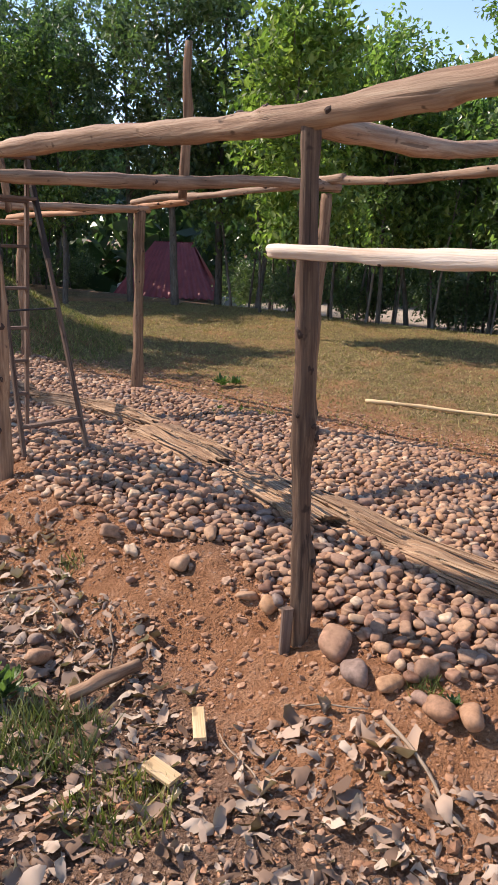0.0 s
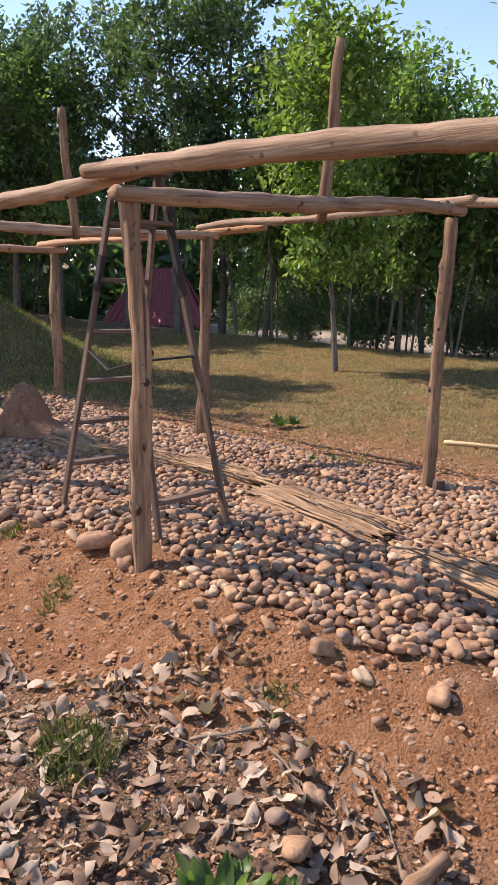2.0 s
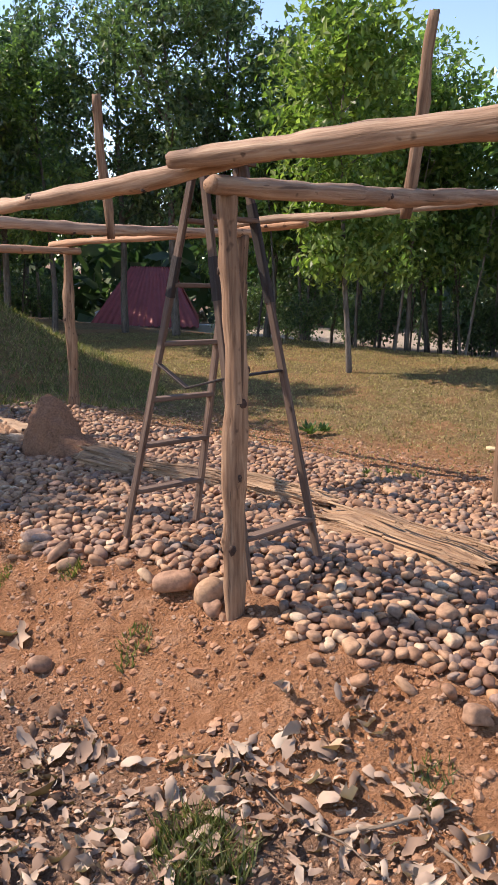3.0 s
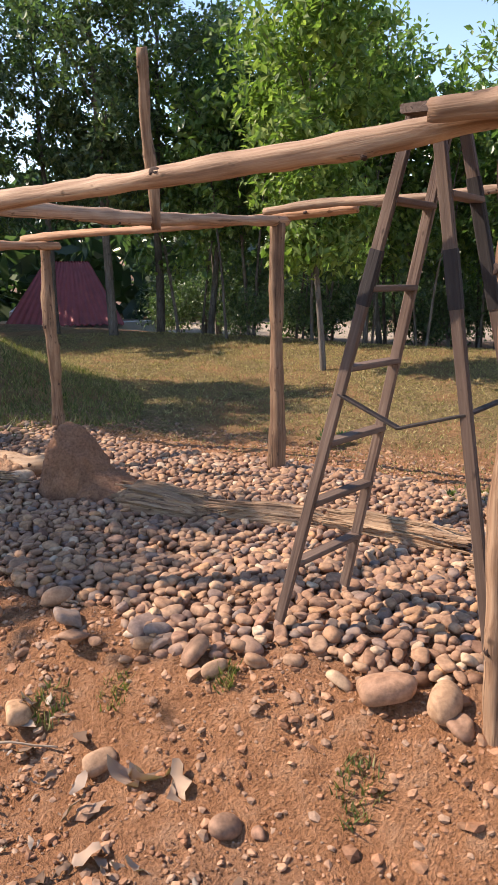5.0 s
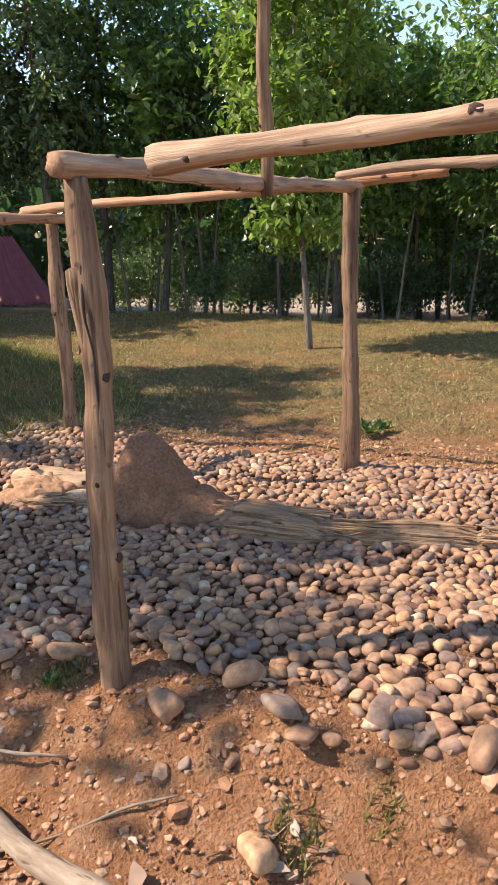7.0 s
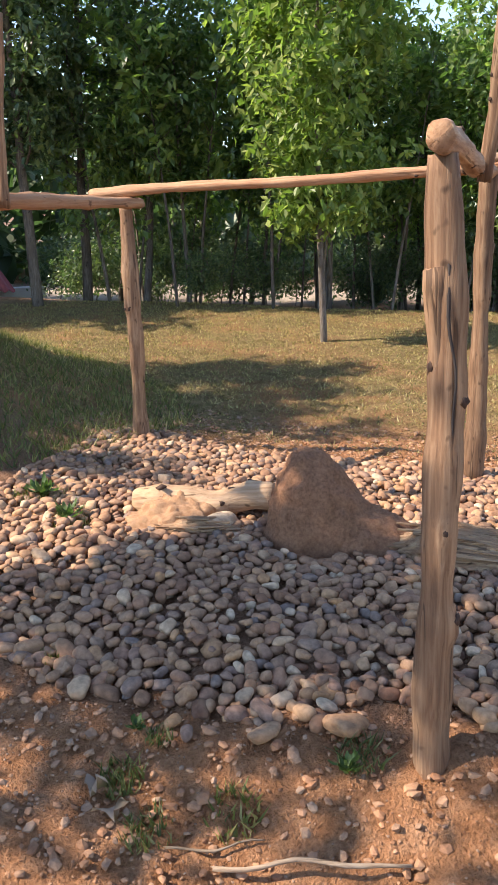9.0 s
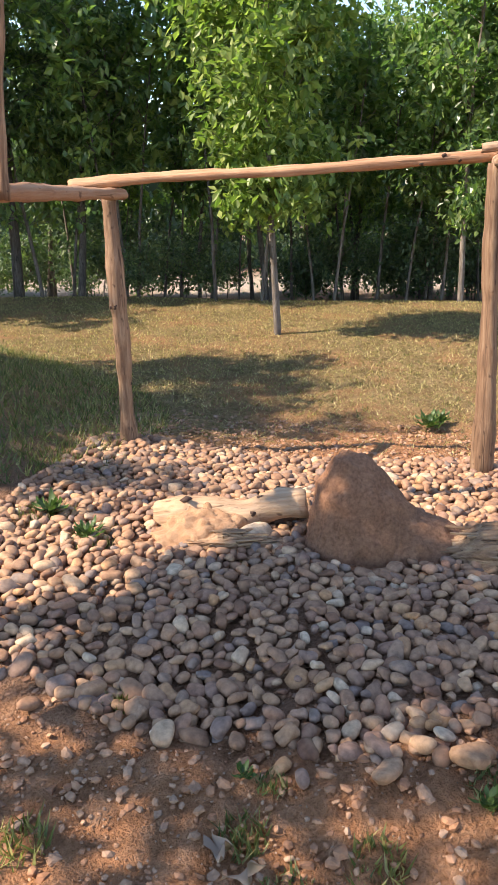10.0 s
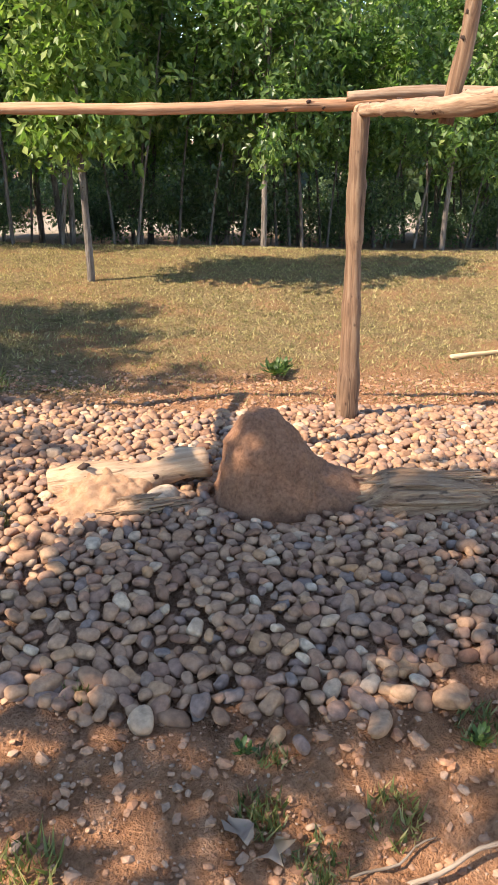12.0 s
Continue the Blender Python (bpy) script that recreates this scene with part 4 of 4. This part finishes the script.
# ---- trees ----
def tree_meshes(seed, high, crown_from, spread, leaf, count, trunk_r, mat, fork=0.3, lean=0.035):
    """A trunk with limbs, and a crown of leaf sprays round the limbs' ends."""
    r = np.random.default_rng(seed)
    tv, tf, total = [], [], 0

    def limb(p, d, ln, r0, r1, steps, droop=0.0, wander=0.10):
        nonlocal total
        pts = [np.array(p, float)]
        d = np.array(d, float)
        for _ in range(steps):
            d = d + r.normal(0, wander, 3) + np.array((0, 0, droop))
            d /= np.linalg.norm(d)
            pts.append(pts[-1] + d * ln / steps)
        seg = 7 if steps > 6 else 4
        for i, q in enumerate(pts):
            s = i / steps
            rad = r0 + (r1 - r0) * s
            for j in range(seg):
                an = 2 * math.pi * j / seg
                tv.append((q[0] + rad * math.cos(an), q[1] + rad * math.sin(an), q[2]))
        for i in range(steps):
            for j in range(seg):
                a, b = total + i * seg + j, total + i * seg + (j + 1) % seg
                tf.append((a, b, b + seg)), tf.append((a, b + seg, a + seg))
        total += (steps + 1) * seg
        return pts

    stem = limb((0, 0, -0.3), (r.normal(0, lean), r.normal(0, lean), 1), high * 0.93, trunk_r, trunk_r * 0.2, 14, 0.0, 0.035)
    tips = []
    k = 0
    for i in range(3, 15):
        z = stem[i][2]
        if z < crown_from * 0.85:
            continue
        s = (z - crown_from) / max(0.1, high - crown_from)
        reach = spread * (0.35 + 1.0 * math.sin(math.pi * min(1, max(0, 0.16 + 0.80 * s))) ** 0.8) * r.uniform(0.65, 1.15)
        for _ in range(3):
            an = 2.4 * k + r.normal(0, 0.4)
            k += 1
            pts = limb(stem[i], (math.cos(an), math.sin(an), 0.5), reach, trunk_r * 0.32 * (1 - 0.5 * max(s, 0)), 0.008, 5, 0.03)
            tips += [pts[2], pts[3], pts[4], pts[5]]
    tips.append(stem[-1]), tips.append(stem[-2])
    tips = np.array(tips)
    sprays = max(1, count // 14)
    which = r.integers(0, len(tips), sprays)
    centre = tips[which] + r.normal(0, 0.20, (sprays, 3)) * np.array((1, 1, 0.8))
    out = centre - np.array((0, 0, high * 0.55))
    c = np.repeat(centre, 14, 0)
    n = len(c)
    c = c + r.normal(0, 0.11, (n, 3))
    d = r.normal(0, 0.8, (n, 3)) + np.array((0, 0, -0.3)) + 0.25 * np.repeat(out, 14, 0)
    d /= np.linalg.norm(d, axis=1)[:, None]
    side = np.cross(d, r.normal(0, 1, (n, 3)) * 0.5 + np.array((0, 0, 1)))
    side /= np.linalg.norm(side, axis=1)[:, None] + 1e-6
    nrm = np.cross(side, d)
    ln = (leaf * r.uniform(0.6, 1.25, n))[:, None]
    w = ln * 0.27
    v = np.stack([c - d * ln * 0.5, c + side * w + nrm * ln * 0.05, c + d * ln * 0.5 - nrm * ln * 0.08, c - side * w + nrm * ln * 0.05], 1).reshape(-1, 3)
    b = np.arange(n)[:, None] * 4
    f = np.concatenate([b + np.array((0, 1, 2)), b + np.array((0, 2, 3))])
    return bulk_mesh("trunk", tv, tf, BARK), bulk_mesh("crown", v, f, mat, False)


def tree(meshes, x, y, yaw, scale, label, category="tree", group="", name="tree", tall=1.0):
    base = tagged(new(name), label, category, group)
    base.matrix_world = pose(*on_ground(x, y), 0, 0, yaw) @ Matrix.Diagonal((scale, scale, scale * tall, 1))
    for nm, me in zip(("trunk", "crown"), meshes):
        ob = new(nm, me)
        ob.parent = base
    return base


KINDS = [tree_meshes(301, 7.0, 2.1, 1.25, 0.15, 7400, 0.085, LEAF), tree_meshes(302, 7.6, 2.4, 1.3, 0.15, 7600, 0.09, LEAF),
         tree_meshes(303, 6.6, 1.9, 1.15, 0.14, 7600, 0.07, LEAF), tree_meshes(304, 8.0, 2.4, 1.6, 0.16, 9200, 0.11, DARKLEAF),
         tree_meshes(305, 6.4, 2.6, 0.9, 0.15, 5600, 0.055, LEAF), tree_meshes(308, 6.0, 1.5, 1.15, 0.14, 8000, 0.055, LEAF)]
YOUNG = tree_meshes(306, 5.8, 1.7, 0.85, 0.15, 8200, 0.055, BRIGHTLEAF, lean=0.05)
BUSH = tree_meshes(307, 1.7, 0.2, 0.75, 0.12, 2200, 0.02, DARKLEAF)
tree(YOUNG, 0.77, 14.32, 0, 1.0, "young bright-leaved tree standing alone on the lawn")

TALL = (7.0, 7.6, 6.6, 8.0, 6.4, 6.0)
# the two 9 m trees near (-8, 29) are added to shade the hut roof
EDGE = [(-9.4, 20.4, 3, 6.9), (-7.6, 20.3, 0, 6.6), (-6.2, 20.6, 3, 7.0), (-4.9, 19.6, 0, 6.3), (-3.4, 20.2, 3, 6.9), (-2.2, 19.6, 3, 7.9), (-1.2, 20.0, 3, 7.6),
        (-0.2, 19.4, 0, 6.6), (0.6, 19.2, 4, 5.4), (3.3, 18.6, 0, 5.6), (5.9, 19.2, 2, 5.9), (8.6, 16.0, 2, 5.8), (8.2, 18.6, 1, 6.4),
        (11.2, 17.4, 1, 6.2), (2.4, 17.0, 5, 6.0), (4.9, 15.0, 5, 6.2), (7.4, 13.0, 5, 6.0), (9.9, 10.9, 5, 5.4), (-7.4, 28.8, 3, 9.0), (-8.6, 30.2, 3, 9.5), (11.4, 14.6, 0, 4.4), (13.6, 15.6, 3, 5.2), (14.6, 12.6, 1, 5.4)]
for k, (x, y, kind, high) in enumerate(EDGE):
    tree(KINDS[kind], x, y, 77 * k, high / TALL[kind], "leafy slender tree at the edge of the wood", group="trees at the wood's edge")

CHEAP = [tree_meshes(311, 7.0, 1.9, 1.15, 0.24, 1800, 0.075, DARKLEAF), tree_meshes(312, 7.0, 2.3, 1.1, 0.22, 1800, 0.06, LEAF), tree_meshes(313, 7.0, 1.5, 1.0, 0.24, 1700, 0.05, LEAF)]
r = np.random.default_rng(320)
back = [(x, y) for x, y in scatter(3000, lambda px, py: True, 1.5, 321, (-20, 26, 13, 40))
        if (18.9 if x > 1.5 else 17.4) < (0.42 * x + 0.907 * y) < 23.5 and not (-6.4 < x < -0.8 and 20.5 < y < 30)]
for x, y in back[:85]:
    tree(CHEAP[1 if x > 1.5 else int(r.integers(3))], x, y, r.uniform(0, 360), r.uniform(0.72, 0.95), "slender tree deep in the shady wood", group="trees of the wood")
for x, y in scatter(500, lambda px, py: 16.2 < 0.42 * px + 0.907 * py < 24 and not (-6.4 < px < -0.6 and 15 < py < 30), 1.3, 323, (-12, 16, 10, 30))[:70]:
    tree(BUSH, x, y, r.uniform(0, 360), r.uniform(0.5, 1.0), "dark leafy undergrowth shrub among trunks", "shrub", "undergrowth", "shrub")

SAPLING = tree_meshes(317, 5.2, 2.7, 0.45, 0.2, 700, 0.034, LEAF, lean=0.03)
thin = scatter(900, lambda px, py: 15.9 < 0.42 * px + 0.907 * py < 19.5 and not (-6.0 < px < -0.8 and 15 < py < 30), 0.75, 325, (-9, 15, 11, 24))
for x, y in thin[:110]:
    tree(SAPLING, x, y, r.uniform(0, 360), r.uniform(0.75, 1.1), "thin pale-stemmed sapling inside the wood", group="saplings")

# dense far wood that closes the view
n = 16000
ang = r.uniform(-1.1, 1.5, n)
dist = r.uniform(33, 44, n)
pts = np.stack([np.sin(ang) * dist, np.cos(ang) * dist, -1.0 + 7.5 * r.random(n) * (0.75 + 0.25 * np.sin(ang * 23) * np.sin(ang * 57 + 1))], -1)
d1, d2 = r.normal(0, 0.38, (n, 3)), r.normal(0, 0.38, (n, 3))
fv = np.stack([pts - d1, pts + d2 * 0.6, pts + d1, pts - d2 * 0.6], 1).reshape(-1, 3)
fb = np.arange(n)[:, None] * 4
tagged(new("far_wood", bulk_mesh("far_wood", fv, np.concatenate([fb + np.array((0, 1, 2)), fb + np.array((0, 2, 3))]), DARKLEAF, False)), "dense dark foliage of the far wood", "wood", kind="stuff")

# trees beside the path, whose shade falls on the bed and the bank
PARASOL = tree_meshes(314, 6.0, 4.4, 0.85, 0.17, 4000, 0.08, LEAF, lean=0.02)
SLIM = tree_meshes(316, 6.0, 4.7, 0.55, 0.17, 2600, 0.06, LEAF, lean=0.02)
CANOPY = tree_meshes(318, 6.0, 5.0, 0.80, 0.15, 3900, 0.06, LEAF, lean=0.02)
SPARSE = tree_meshes(319, 6.0, 5.0, 0.75, 0.15, 850, 0.05, LEAF, lean=0.02)


def shade_tree(kind, x, y, z, rise, yaw):
    """A tree towards the sun whose crown stands rise metres above the shaded place."""
    tx, ty = x - 0.984 * rise, y + 0.340 * rise
    size = (z + rise - float(height(tx, ty))) / 5.3
    tree(kind, tx, ty, yaw, size, "leafy tree that shades the bank and path", group="shade trees")


SHADED = [(CANOPY, -2.98, 7.0, 0.0, 5.3), (SPARSE, -4.1, 6.45, -0.1, 5.3),
          (PARASOL, -4.4, 11.5, 0.35, 5.0), (PARASOL, -4.0, 12.8, 0.6, 5.2), (PARASOL, -5.5, 12.2, 0.9, 5.0), (PARASOL, -5.4, 10.9, 0.5, 5.1), (SLIM, -2.95, 10.95, -0.2, 5.6),
          (CANOPY, -0.75, 12.75, -0.2, 6.2)]
for k, (kind, x, y, z, rise) in enumerate(SHADED):
    shade_tree(kind, x, y, z, rise, 50 * k)


for x, y in ((-8.2, 13.1), (-7.8, 14.0)):
    tree(KINDS[3], x, y, 40 * y, 0.62, "large leafy tree that shades the bank", group="shade trees")


# ---- the red-roofed hut in the wood ----
def hut():
    base = tagged(new("hut"), "low whitewashed hut under a red corrugated roof", "hut")
    g = float(height(-3.5, 27))
    bm = bmesh.new()
    bmesh.ops.create_cube(bm, size=1)
    bmesh.ops.scale(bm, vec=(3.0, 3.2, 1.1), verts=bm.verts)
    wall = part("wall", bm, WHITEWALL, base)
    wall.location = (-3.4, 28.0, g + 0.1)
    eave = [(-5.0, 25.8), (-1.7, 25.8), (-1.7, 30.2), (-5.0, 30.2)]
    ridge = [(-3.9, 28.0), (-2.6, 28.0)]
    sides = [(eave[0], eave[1], ridge[1], ridge[0]), (eave[2], eave[3], ridge[0], ridge[1]), (eave[1], eave[2], ridge[1], ridge[1]), (eave[3], eave[0], ridge[0], ridge[0])]
    for a, b, c, d in sides:
        n, v, f = 64, [], []
        for i in range(n + 1):
            s, wv = i / n, 0.03 * math.sin(i * math.pi / 2)
            lo = (a[0] + (b[0] - a[0]) * s, a[1] + (b[1] - a[1]) * s, -0.38 + wv)
            hi = (d[0] + (c[0] - d[0]) * s, d[1] + (c[1] - d[1]) * s, 1.35 + wv)
            v += [lo, hi, (*lo[:2], lo[2] - 0.012), (*hi[:2], hi[2] - 0.012)]
        for i in range(n):
            k = i * 4
            f += [(k, k + 4, k + 5, k + 1), (k + 2, k + 3, k + 7, k + 6)]
        link_mesh("roof_sheet", v, f, REDROOF, True, base, "red corrugated metal sheets")
    return base


hut()


def low_wall():
    bm = bmesh.new()
    board(bm, (-2.4, 26.6, -0.62), (-0.75, 26.9, -0.62), 0.5, 0.15, (0, 0, 1))
    ob = part("low_wall", bm, WHITEWALL, None)
    return tagged(ob, "low whitewashed wall beside the hut", "wall")


low_wall()
